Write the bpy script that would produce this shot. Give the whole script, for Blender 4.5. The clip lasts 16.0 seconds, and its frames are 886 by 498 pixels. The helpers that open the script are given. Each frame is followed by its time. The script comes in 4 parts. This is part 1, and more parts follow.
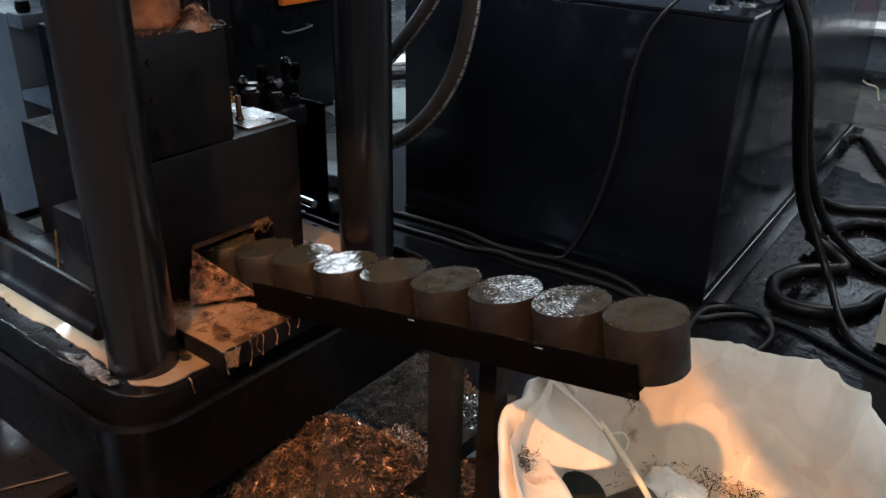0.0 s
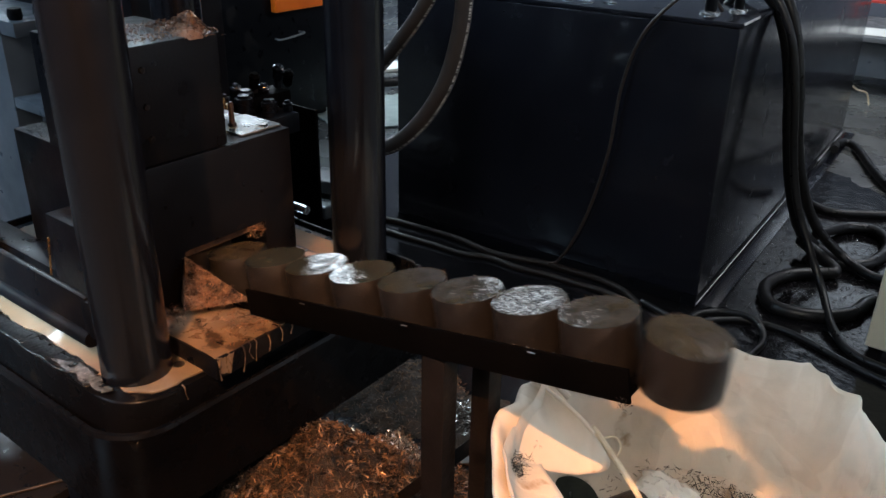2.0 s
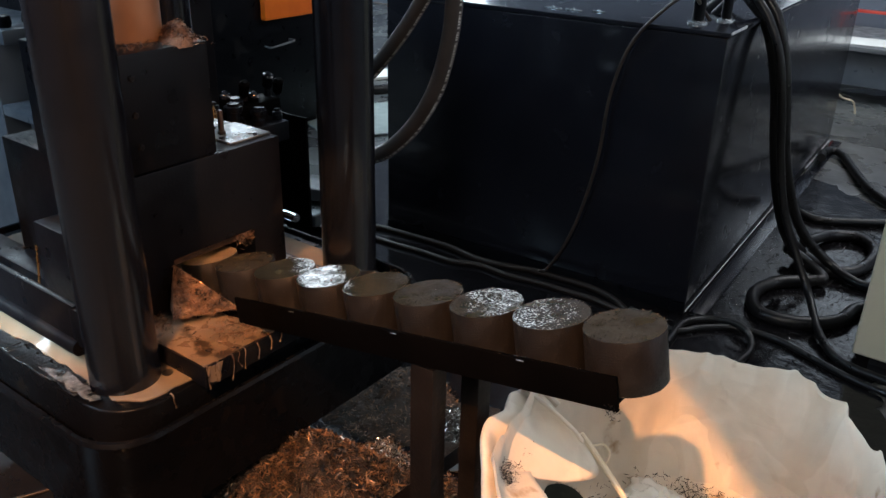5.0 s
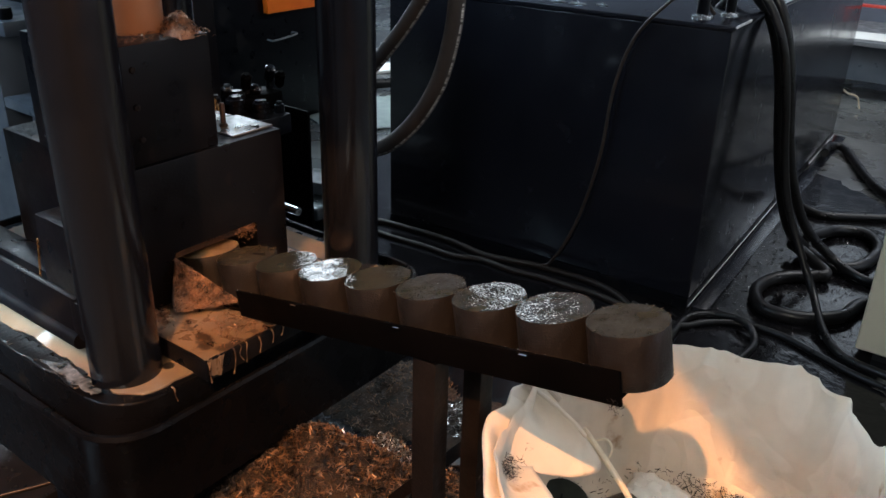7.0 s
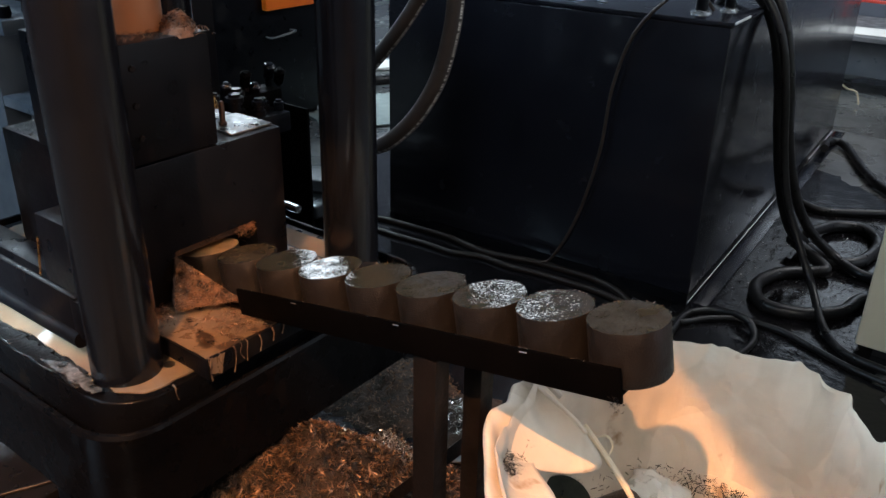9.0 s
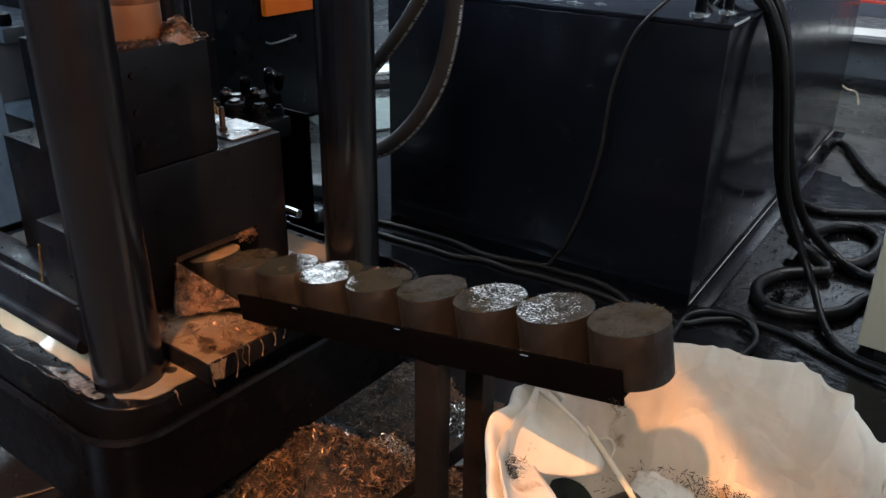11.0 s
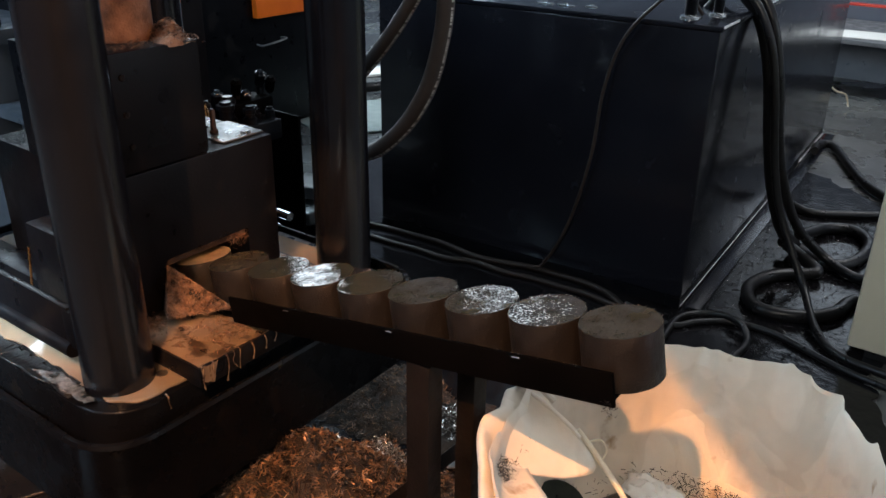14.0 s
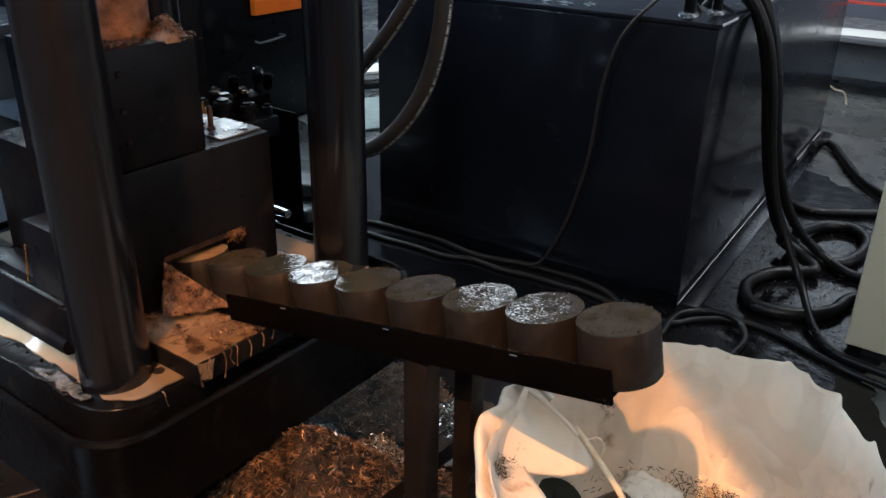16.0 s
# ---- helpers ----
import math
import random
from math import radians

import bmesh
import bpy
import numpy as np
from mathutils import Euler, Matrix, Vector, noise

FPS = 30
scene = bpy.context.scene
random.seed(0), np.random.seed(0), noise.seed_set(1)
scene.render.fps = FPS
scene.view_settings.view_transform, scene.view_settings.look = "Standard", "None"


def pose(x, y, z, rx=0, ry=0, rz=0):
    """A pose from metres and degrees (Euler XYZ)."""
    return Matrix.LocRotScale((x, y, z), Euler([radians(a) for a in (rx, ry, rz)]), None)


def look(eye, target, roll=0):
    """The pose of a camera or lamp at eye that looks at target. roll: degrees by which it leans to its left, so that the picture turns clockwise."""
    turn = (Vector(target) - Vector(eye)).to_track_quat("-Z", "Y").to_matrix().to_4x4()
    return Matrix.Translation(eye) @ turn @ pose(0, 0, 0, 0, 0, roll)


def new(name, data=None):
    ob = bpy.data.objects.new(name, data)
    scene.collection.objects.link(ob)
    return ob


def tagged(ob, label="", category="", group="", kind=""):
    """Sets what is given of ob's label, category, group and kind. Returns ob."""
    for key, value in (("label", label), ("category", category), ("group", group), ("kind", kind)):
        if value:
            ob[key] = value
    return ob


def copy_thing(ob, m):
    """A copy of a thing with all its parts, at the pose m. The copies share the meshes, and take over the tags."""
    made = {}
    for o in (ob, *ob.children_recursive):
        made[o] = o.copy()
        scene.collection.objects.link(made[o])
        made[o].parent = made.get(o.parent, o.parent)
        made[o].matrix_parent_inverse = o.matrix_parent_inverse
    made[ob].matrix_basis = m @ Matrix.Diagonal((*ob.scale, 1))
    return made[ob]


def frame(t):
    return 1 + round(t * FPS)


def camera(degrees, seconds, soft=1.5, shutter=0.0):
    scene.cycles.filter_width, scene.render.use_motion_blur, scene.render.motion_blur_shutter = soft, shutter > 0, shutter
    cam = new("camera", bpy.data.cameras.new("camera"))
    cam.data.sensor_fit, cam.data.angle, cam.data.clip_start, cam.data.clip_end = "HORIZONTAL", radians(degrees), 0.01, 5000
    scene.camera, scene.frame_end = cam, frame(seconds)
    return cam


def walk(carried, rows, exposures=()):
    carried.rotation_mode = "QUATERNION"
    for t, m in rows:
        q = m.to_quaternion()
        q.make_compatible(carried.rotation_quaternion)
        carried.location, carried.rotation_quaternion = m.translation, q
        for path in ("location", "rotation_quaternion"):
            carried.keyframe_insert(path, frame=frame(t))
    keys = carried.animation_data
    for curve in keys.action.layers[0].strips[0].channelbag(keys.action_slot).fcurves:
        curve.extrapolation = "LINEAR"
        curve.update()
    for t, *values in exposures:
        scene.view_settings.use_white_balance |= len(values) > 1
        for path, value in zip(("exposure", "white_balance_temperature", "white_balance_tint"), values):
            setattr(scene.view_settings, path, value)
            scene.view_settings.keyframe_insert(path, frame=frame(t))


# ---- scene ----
cam = camera(55.8249, 16.0, soft=1.5, shutter=0.5)
PATH = [
    (0, look((-0.0040, 0.0007, 1.4498), (-0.8334, 1.0697, 0.8023), 1.083)),
    (0.5, look((-0.0000, -0.0036, 1.4524), (-0.8286, 1.0670, 0.8065), 0.971)),
    (1, look((-0.0022, -0.0002, 1.4502), (-0.8286, 1.0722, 0.8044), 0.847)),
    (1.5, look((0.0011, -0.0010, 1.4526), (-0.8224, 1.0756, 0.8102), 0.862)),
    (2, look((0.0008, -0.0028, 1.4513), (-0.8224, 1.0771, 0.8141), 1.070)),
    (2.5, look((0.0018, -0.0021, 1.4527), (-0.8170, 1.0833, 0.8191), 1.049)),
    (3, look((0.0031, -0.0036, 1.4521), (-0.8096, 1.0872, 0.8201), 0.956)),
    (3.5, look((0.0020, -0.0009, 1.4524), (-0.8075, 1.0912, 0.8184), 0.956)),
    (4, look((0.0044, -0.0031, 1.4546), (-0.8047, 1.0911, 0.8237), 1.120)),
    (6.5, look((0.0039, -0.0048, 1.4543), (-0.8122, 1.0885, 0.8309), 1.562)),
    (7, look((0.0000, -0.0000, 1.4500), (-0.8130, 1.0895, 0.8160), 1.475)),
    (7.5, look((-0.0018, 0.0012, 1.4493), (-0.8108, 1.0889, 0.8071), 1.352)),
    (8, look((-0.0006, 0.0026, 1.4505), (-0.8092, 1.0904, 0.8079), 1.254)),
    (8.5, look((-0.0002, 0.0009, 1.4505), (-0.8093, 1.0894, 0.8099), 1.321)),
    (9, look((-0.0013, -0.0004, 1.4516), (-0.8119, 1.0878, 0.8122), 1.287)),
    (11.5, look((0.0018, -0.0010, 1.4530), (-0.8123, 1.0884, 0.8201), 0.702)),
    (12, look((0.0012, 0.0015, 1.4523), (-0.8116, 1.0916, 0.8190), 0.650)),
    (12.5, look((0.0021, -0.0001, 1.4535), (-0.8070, 1.0929, 0.8204), 0.765)),
    (13, look((0.0037, -0.0015, 1.4540), (-0.8033, 1.0943, 0.8230), 0.924)),
    (13.5, look((0.0029, -0.0016, 1.4539), (-0.8037, 1.0950, 0.8240), 0.969)),
    (14, look((0.0020, -0.0000, 1.4531), (-0.8020, 1.0984, 0.8230), 0.932)),
    (14.5, look((0.0024, 0.0023, 1.4532), (-0.7978, 1.1032, 0.8225), 0.879)),
    (15, look((0.0013, 0.0031, 1.4533), (-0.7951, 1.1072, 0.8235), 1.112)),
    (15.5, look((0.0020, 0.0037, 1.4530), (-0.7963, 1.1065, 0.8234), 1.189)),
    (16, look((0.0012, 0.0026, 1.4518), (-0.7991, 1.1016, 0.8179), 1.062)),
]
walk(cam, PATH)

# ---- world, sun, large lights and exposure ----
scene.view_settings.exposure = 0.0
world = bpy.data.worlds.new("hall_outside")
scene.world = world
world.use_nodes = True
wn = world.node_tree
sky = wn.nodes.new("ShaderNodeTexSky")
sky.sky_type = 'NISHITA'
sky.sun_disc = False
sky.sun_elevation, sky.sun_rotation = radians(35), radians(-60)
wn.links.new(sky.outputs[0], wn.nodes["Background"].inputs[0])
wn.nodes["Background"].inputs[1].default_value = 0.08


def spot(name, eye, target, power, colour, cone, blend, radius):
    data = bpy.data.lights.new(name, 'SPOT')
    data.energy, data.color, data.spot_size, data.spot_blend, data.shadow_soft_size = power, colour, radians(cone), blend, radius
    ob = new(name, data)
    ob.matrix_world = look(eye, target)
    return ob


def area(name, eye, target, power, colour, sx, sy):
    data = bpy.data.lights.new(name, 'AREA')
    data.energy, data.color, data.shape, data.size, data.size_y = power, colour, 'RECTANGLE', sx, sy
    ob = new(name, data)
    ob.matrix_world = look(eye, target)
    return ob


# the tight cone's edge replaces a cast shadow on the bag's right side
spot("work_lamp", (-0.14, -0.94, 3.12), (-0.90, 0.40, 0.30), 880, (1.0, 0.42, 0.15), 38.5, 0.07, 0.015)
# added warm fill for the mouth and ram, which the work lamp misses
spot("warm_press_fill", (1.60, -0.40, 2.20), (-1.40, 0.94, 0.96), 300, (1.0, 0.42, 0.17), 16.5, 0.4, 0.03)
area("skylight_east", (0.6, 5.4, 4.3), (0.3, 5.2, 0.0), 150, (0.95, 0.96, 1.0), 3.0, 3.0)
# added cool fill to lift the dark left side; the ceiling is closed
area("cool_fill_west", (-5.2, 3.2, 4.3), (-4.2, 3.2, 0.0), 430, (0.70, 0.87, 1.0), 2.5, 3.0)
# narrow spot added just to whiten the emulsion film's gleam
spot("film_gleam_spot", (-3.2, -1.9, 3.9), (-1.60, 0.63, 0.58), 4800, (0.66, 0.90, 1.0), 5.4, 0.5, 0.15)
# unseen fill added behind the camera to brighten the bag
area("bag_fill", (1.2, -2.6, 4.0), (-0.3, 1.3, 0.4), 118, (1.0, 0.93, 0.85), 1.4, 1.4)
# added blue fill that imitates lens haze over columns and blocks
area("blue_haze_fill", (-3.4, -2.2, 4.3), (-1.7, 0.9, 0.7), 300, (0.52, 0.76, 1.0), 2.0, 2.0)


# ---- materials ----
def material(name, dark, light, scale=8.0, rough=0.5, metal=0.0, bump=0.15, grain=120.0, rough_var=0.15, coat=0.0,
             contrast=0.5, patches=None, patch_scale=5.0, patch_at=0.55, patch_rough=None, emit=None, gloss=0.5):
    """A worn surface: two colours mixed by a coarse noise, fine grain as relief, and patches of a third colour."""
    m = bpy.data.materials.new(name)
    m.use_nodes = True
    t = m.node_tree
    b = t.nodes["Principled BSDF"]
    co = t.nodes.new("ShaderNodeTexCoord")

    def noise_of(s, detail=5.0):
        n = t.nodes.new("ShaderNodeTexNoise")
        n.inputs["Scale"].default_value, n.inputs["Detail"].default_value = s, detail
        t.links.new(co.outputs["Object"], n.inputs["Vector"])
        return n.outputs["Fac"]

    def ramp(src, a, z):
        r = t.nodes.new("ShaderNodeMapRange")
        r.inputs[1].default_value, r.inputs[2].default_value = a, z
        t.links.new(src, r.inputs[0])
        return r.outputs[0]

    def mix(fac, c1, c2):
        n = t.nodes.new("ShaderNodeMix")
        n.data_type = 'RGBA'
        t.links.new(fac, n.inputs[0])
        for i, c in ((6, c1), (7, c2)):
            if isinstance(c, tuple):
                n.inputs[i].default_value = (*c, 1)
            else:
                t.links.new(c, n.inputs[i])
        return n.outputs[2]

    coarse, fine = noise_of(scale), noise_of(grain, 3.0)
    colour = mix(ramp(coarse, 0.5 - contrast / 2, 0.5 + contrast / 2), dark, light)
    rr = t.nodes.new("ShaderNodeMapRange")
    rr.inputs[3].default_value, rr.inputs[4].default_value = max(0.03, rough - rough_var), min(1, rough + rough_var)
    t.links.new(ramp(noise_of(scale * 2.7), 0.3, 0.7), rr.inputs[0])
    roughness = rr.outputs[0]
    if patches:
        fac = ramp(noise_of(patch_scale, 7.0), patch_at, patch_at + 0.06)
        colour = mix(fac, colour, patches)
        if patch_rough is not None:
            mm = t.nodes.new("ShaderNodeMix")
            t.links.new(fac, mm.inputs[0])
            t.links.new(roughness, mm.inputs[2])
            mm.inputs[3].default_value = patch_rough
            roughness = mm.outputs[0]
    t.links.new(colour, b.inputs["Base Color"])
    t.links.new(roughness, b.inputs["Roughness"])
    b.inputs["Metallic"].default_value = metal
    b.inputs["Coat Weight"].default_value = coat
    b.inputs["Specular IOR Level"].default_value = gloss
    b.inputs["Coat Roughness"].default_value = 0.08
    if bump:
        bp = t.nodes.new("ShaderNodeBump")
        bp.inputs["Strength"].default_value, bp.inputs["Distance"].default_value = bump, 0.004
        t.links.new(fine, bp.inputs["Height"])
        t.links.new(bp.outputs[0], b.inputs["Normal"])
    if emit:
        b.inputs["Emission Color"].default_value, b.inputs["Emission Strength"].default_value = (*emit[0], 1), emit[1]
    return m


def glitter(name, dark, light, cell, rough, metal, bump, coat=0.0):
    """Pressed or loose metal chips: every small cell leans its own way."""
    m = bpy.data.materials.new(name)
    m.use_nodes = True
    t = m.node_tree
    b = t.nodes["Principled BSDF"]
    co = t.nodes.new("ShaderNodeTexCoord")
    v = t.nodes.new("ShaderNodeTexVoronoi")
    v.inputs["Scale"].default_value = 1.0 / cell
    t.links.new(co.outputs["Object"], v.inputs["Vector"])
    n = t.nodes.new("ShaderNodeTexNoise")
    n.inputs["Scale"].default_value, n.inputs["Detail"].default_value = 22.0, 6.0
    t.links.new(co.outputs["Object"], n.inputs["Vector"])
    mx = t.nodes.new("ShaderNodeMix")
    mx.data_type = 'RGBA'
    mx.inputs[6].default_value, mx.inputs[7].default_value = (*dark, 1), (*light, 1)
    r = t.nodes.new("ShaderNodeMapRange")
    r.inputs[1].default_value, r.inputs[2].default_value = 0.35, 0.68
    t.links.new(n.outputs["Fac"], r.inputs[0])
    t.links.new(r.outputs[0], mx.inputs[0])
    t.links.new(mx.outputs[2], b.inputs["Base Color"])
    b.inputs["Roughness"].default_value, b.inputs["Metallic"].default_value = rough, metal
    sep = t.nodes.new("ShaderNodeSeparateColor")
    t.links.new(v.outputs["Color"], sep.inputs[0])
    if coat:
        geo = t.nodes.new("ShaderNodeNewGeometry")
        lean = t.nodes.new("ShaderNodeVectorMath")
        lean.operation = 'SUBTRACT'
        t.links.new(v.outputs["Color"], lean.inputs[0])
        lean.inputs[1].default_value = (0.5, 0.5, 0.5)
        tip = t.nodes.new("ShaderNodeVectorMath")
        tip.operation = 'MULTIPLY_ADD'
        t.links.new(lean.outputs[0], tip.inputs[0])
        tip.inputs[1].default_value = (bump, bump, bump)
        t.links.new(geo.outputs["Normal"], tip.inputs[2])
        unit = t.nodes.new("ShaderNodeVectorMath")
        unit.operation = 'NORMALIZE'
        t.links.new(tip.outputs[0], unit.inputs[0])
        t.links.new(unit.outputs[0], b.inputs["Normal"])
        t.links.new(unit.outputs[0], b.inputs["Coat Normal"])
        b.inputs["Specular IOR Level"].default_value = 0.0
        b.inputs["Coat Roughness"].default_value = 0.07
        # oil lies in blotches, other ones on each piece
        own = t.nodes.new("ShaderNodeObjectInfo")
        wet = t.nodes.new("ShaderNodeTexNoise")
        wet.noise_dimensions = '4D'
        wet.inputs["Scale"].default_value, wet.inputs["Detail"].default_value = 26.0, 3.0
        t.links.new(co.outputs["Object"], wet.inputs["Vector"])
        shift = t.nodes.new("ShaderNodeMath")
        shift.operation = 'MULTIPLY'
        shift.inputs[1].default_value = 40.0
        t.links.new(own.outputs["Random"], shift.inputs[0])
        t.links.new(shift.outputs[0], wet.inputs["W"])
        film = t.nodes.new("ShaderNodeMapRange")
        film.inputs[1].default_value, film.inputs[2].default_value, film.inputs[3].default_value, film.inputs[4].default_value = 0.36, 0.56, 0.22 * coat, coat
        t.links.new(wet.outputs["Fac"], film.inputs[0])
        t.links.new(film.outputs[0], b.inputs["Coat Weight"])
        return m
    b.inputs["Specular IOR Level"].default_value = 0.25
    add = t.nodes.new("ShaderNodeMath")
    add.operation = 'MULTIPLY_ADD'
    t.links.new(v.outputs["Distance"], add.inputs[0])
    add.inputs[1].default_value = 0.8
    t.links.new(sep.outputs[0], add.inputs[2])
    bp = t.nodes.new("ShaderNodeBump")
    bp.inputs["Strength"].default_value, bp.inputs["Distance"].default_value = bump, cell * 0.6
    t.links.new(add.outputs[0], bp.inputs["Height"])
    t.links.new(bp.outputs[0], b.inputs["Normal"])
    return m


BLACK = material("black_machine_paint", (0.0016, 0.0020, 0.0031), (0.0037, 0.0041, 0.0058), 7, 0.36, 0.0, 0.10, 160, 0.12,
                 patches=(0.0060, 0.0056, 0.0062), patch_scale=9, patch_at=0.60, patch_rough=0.55, gloss=0.12)
COLUMN = material("oily_column_steel", (0.0026, 0.0032, 0.0050), (0.0046, 0.0054, 0.0078), 6, 0.20, 0.0, 0.03, 60, 0.05)
TANK = material("gloss_black_tank_paint", (0.0050, 0.0056, 0.0090), (0.0080, 0.0087, 0.0128), 3, 0.22, 0.0, 0.05, 30, 0.07, coat=0.35)
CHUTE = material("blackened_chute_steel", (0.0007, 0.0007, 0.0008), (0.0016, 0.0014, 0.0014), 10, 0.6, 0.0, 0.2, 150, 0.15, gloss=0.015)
LEG = material("rusty_leg_steel", (0.002, 0.0016, 0.0015), (0.008, 0.006, 0.005), 12, 0.5, 0.0, 0.2, 140, gloss=0.15)
TAN = material("oil_coated_steel", (0.10, 0.068, 0.043), (0.195, 0.135, 0.088), 14, 0.32, 0.1, 0.10, 70, 0.12,
               patches=(0.035, 0.021, 0.013), patch_scale=24, patch_at=0.54)
MILKY = material("milky_emulsion_film", (0.12, 0.09, 0.062), (0.21, 0.165, 0.12), 9, 0.10, 0.0, 0.0, 40, 0.04, coat=0.6)
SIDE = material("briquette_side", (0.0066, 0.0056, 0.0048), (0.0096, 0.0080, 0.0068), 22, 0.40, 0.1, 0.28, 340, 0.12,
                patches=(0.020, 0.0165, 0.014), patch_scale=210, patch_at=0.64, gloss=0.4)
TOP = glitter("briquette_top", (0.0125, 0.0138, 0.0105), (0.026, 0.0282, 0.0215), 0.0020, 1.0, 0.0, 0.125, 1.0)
TOPWET = glitter("wet_briquette_top", (0.016, 0.0145, 0.011), (0.036, 0.032, 0.024), 0.003, 0.45, 0.0, 0.10, 0.5)
# emulsion-covered top, paler still to carry lamplight that misses the mouth
TOPMILK_LIT = glitter("lit_milky_briquette_top", (0.13, 0.092, 0.058), (0.21, 0.155, 0.102), 0.003, 0.4, 0.0, 0.06, 0.5)
CHIPS = glitter("loose_metal_chips", (0.006, 0.0042, 0.003), (0.04, 0.024, 0.015), 0.004, 0.75, 0.0, 0.9)
CHIP2 = material("chip_curls", (0.012, 0.008, 0.006), (0.33, 0.19, 0.115), 55, 0.36, 0.65, 0.0, contrast=0.30)
# oily floor chips: CHIP2 darkened, with the floor's shade in the colour
CHIP4 = material("oily_shaded_chip_curls", (0.004, 0.0028, 0.002), (0.19, 0.108, 0.062), 48, 0.40, 0.45, 0.0, contrast=0.20, gloss=0.35)
CHIP3 = material("bright_chip_curls", (0.16, 0.15, 0.14), (0.6, 0.58, 0.55), 60, 0.25, 0.85, 0.0)
SLUDGE = material("black_sludge", (0.002, 0.0022, 0.0028), (0.006, 0.0065, 0.0075), 30, 0.42, 0.0, 0.6, 90, 0.12, gloss=0.2)
SPILL = material("black_oil_film", (0.0025, 0.0024, 0.0028), (0.007, 0.0062, 0.007), 5, 0.15, 0.0, 0.55, 20, 0.08, patches=(0.010, 0.0085, 0.0095), patch_scale=7, patch_at=0.62, gloss=0.22)
DARKGREY = material("dark_grey_paint", (0.055, 0.066, 0.08), (0.105, 0.12, 0.14), 6, 0.4, 0.0, 0.1)
RUBBER = material("black_rubber", (0.006, 0.006, 0.0068), (0.011, 0.0105, 0.011), 14, 0.34, 0.0, 0.08, 200, 0.1, gloss=0.3)
HOSE = material("brown_dusted_hose", (0.014, 0.0088, 0.0066), (0.032, 0.0200, 0.0145), 16, 0.5, 0.0, 0.2, 220, 0.1)
CABLE = material("dark_brown_cable", (0.007, 0.0042, 0.003), (0.015, 0.0090, 0.0064), 16, 0.55, 0.0, 0.2, 220, 0.1, gloss=0.3)
# BLACK again for tray and base plate, dulled to hold their shade
TRAY = material("oily_shaded_tray_paint", (0.0016, 0.0018, 0.0024), (0.0038, 0.0038, 0.0044), 7, 0.28, 0.0, 0.12, 150, 0.12,
                patches=(0.0055, 0.0042, 0.0035), patch_scale=11, patch_at=0.64, patch_rough=0.5, gloss=0.08)
# colour of the slab that brightens the gap beside the column
PALE_FAR = material("pale_green_far_patch", (0.17, 0.21, 0.195), (0.27, 0.31, 0.295), 5, 0.6, 0.0, 0.3, 20)
PRINT = material("pale_hose_print", (0.45, 0.42, 0.38), (0.6, 0.57, 0.52), 40, 0.6, 0.0, 0.0)
FLOOR = material("oily_concrete", (0.035, 0.036, 0.037), (0.13, 0.135, 0.13), 1.6, 0.30, 0.0, 0.35, 45, 0.2,
                 patches=(0.05, 0.05, 0.05), patch_scale=1.1, patch_at=0.55, patch_rough=0.25)
BAG = material("woven_bag_cloth", (0.50, 0.44, 0.36), (0.70, 0.64, 0.55), 6, 0.75, 0.0, 0.25, 60, 0.08,
               patches=(0.34, 0.24, 0.15), patch_scale=9, patch_at=0.66)
ROPE = material("cream_bag_strap", (0.55, 0.46, 0.33), (0.75, 0.66, 0.50), 30, 0.7, 0.0, 0.3, 300)
COPPER = material("warm_polished_ram", (0.35, 0.20, 0.12), (0.55, 0.33, 0.20), 8, 0.34, 0.55, 0.05, 60, 0.06)
DUSTY = glitter("chip_dusted_ram", (0.09, 0.05, 0.034), (0.30, 0.17, 0.105), 0.004, 0.5, 0.35, 0.7)
WETSTEEL = material("dull_wet_steel", (0.06, 0.066, 0.07), (0.15, 0.165, 0.17), 14, 0.34, 0.5, 0.15, 80, 0.12)
STEEL = material("bare_wet_steel", (0.30, 0.33, 0.34), (0.55, 0.58, 0.60), 12, 0.22, 0.8, 0.08, 80, 0.08)
BRASS = material("brass_fitting", (0.30, 0.19, 0.08), (0.5, 0.34, 0.16), 30, 0.25, 0.9, 0.05)
ORANGE = material("orange_guard_paint", (0.80, 0.14, 0.01), (0.95, 0.20, 0.015), 10, 0.45, 0.0, 0.05)
GREY = material("grey_machine_paint", (0.09, 0.095, 0.10), (0.16, 0.165, 0.17), 6, 0.45, 0.0, 0.06)
WHITE = material("cream_cabinet_paint", (0.50, 0.48, 0.37), (0.60, 0.58, 0.46), 3, 0.45, 0.0, 0.03)
# bare worn edges, their reflected gleam painted in as pale grey
EDGE = material("bare_edge_gleam", (0.45, 0.46, 0.48), (0.75, 0.76, 0.78), 40, 0.4, 0.2, 0.0)
RED = material("red_rail_paint", (0.45, 0.03, 0.02), (0.6, 0.06, 0.03), 9, 0.4)
# foam with the wet plate's bluish sheen put into its colour
FOAM = material("emulsion_foam_sheen", (0.008, 0.009, 0.010), (0.13, 0.15, 0.165), 45, 0.15, 0.0, 0.3, 150, contrast=0.3)
BURR = material("dull_burrs", (0.012, 0.009, 0.007), (0.10, 0.066, 0.045), 60, 0.4, 0.3, 0.0, contrast=0.3)
PAPER = material("white_sheet", (0.7, 0.7, 0.66), (0.82, 0.82, 0.78), 9, 0.7)
PLASTER = material("hall_wall_paint", (0.085, 0.095, 0.12), (0.13, 0.145, 0.18), 1.2, 0.8, 0.0, 0.1)
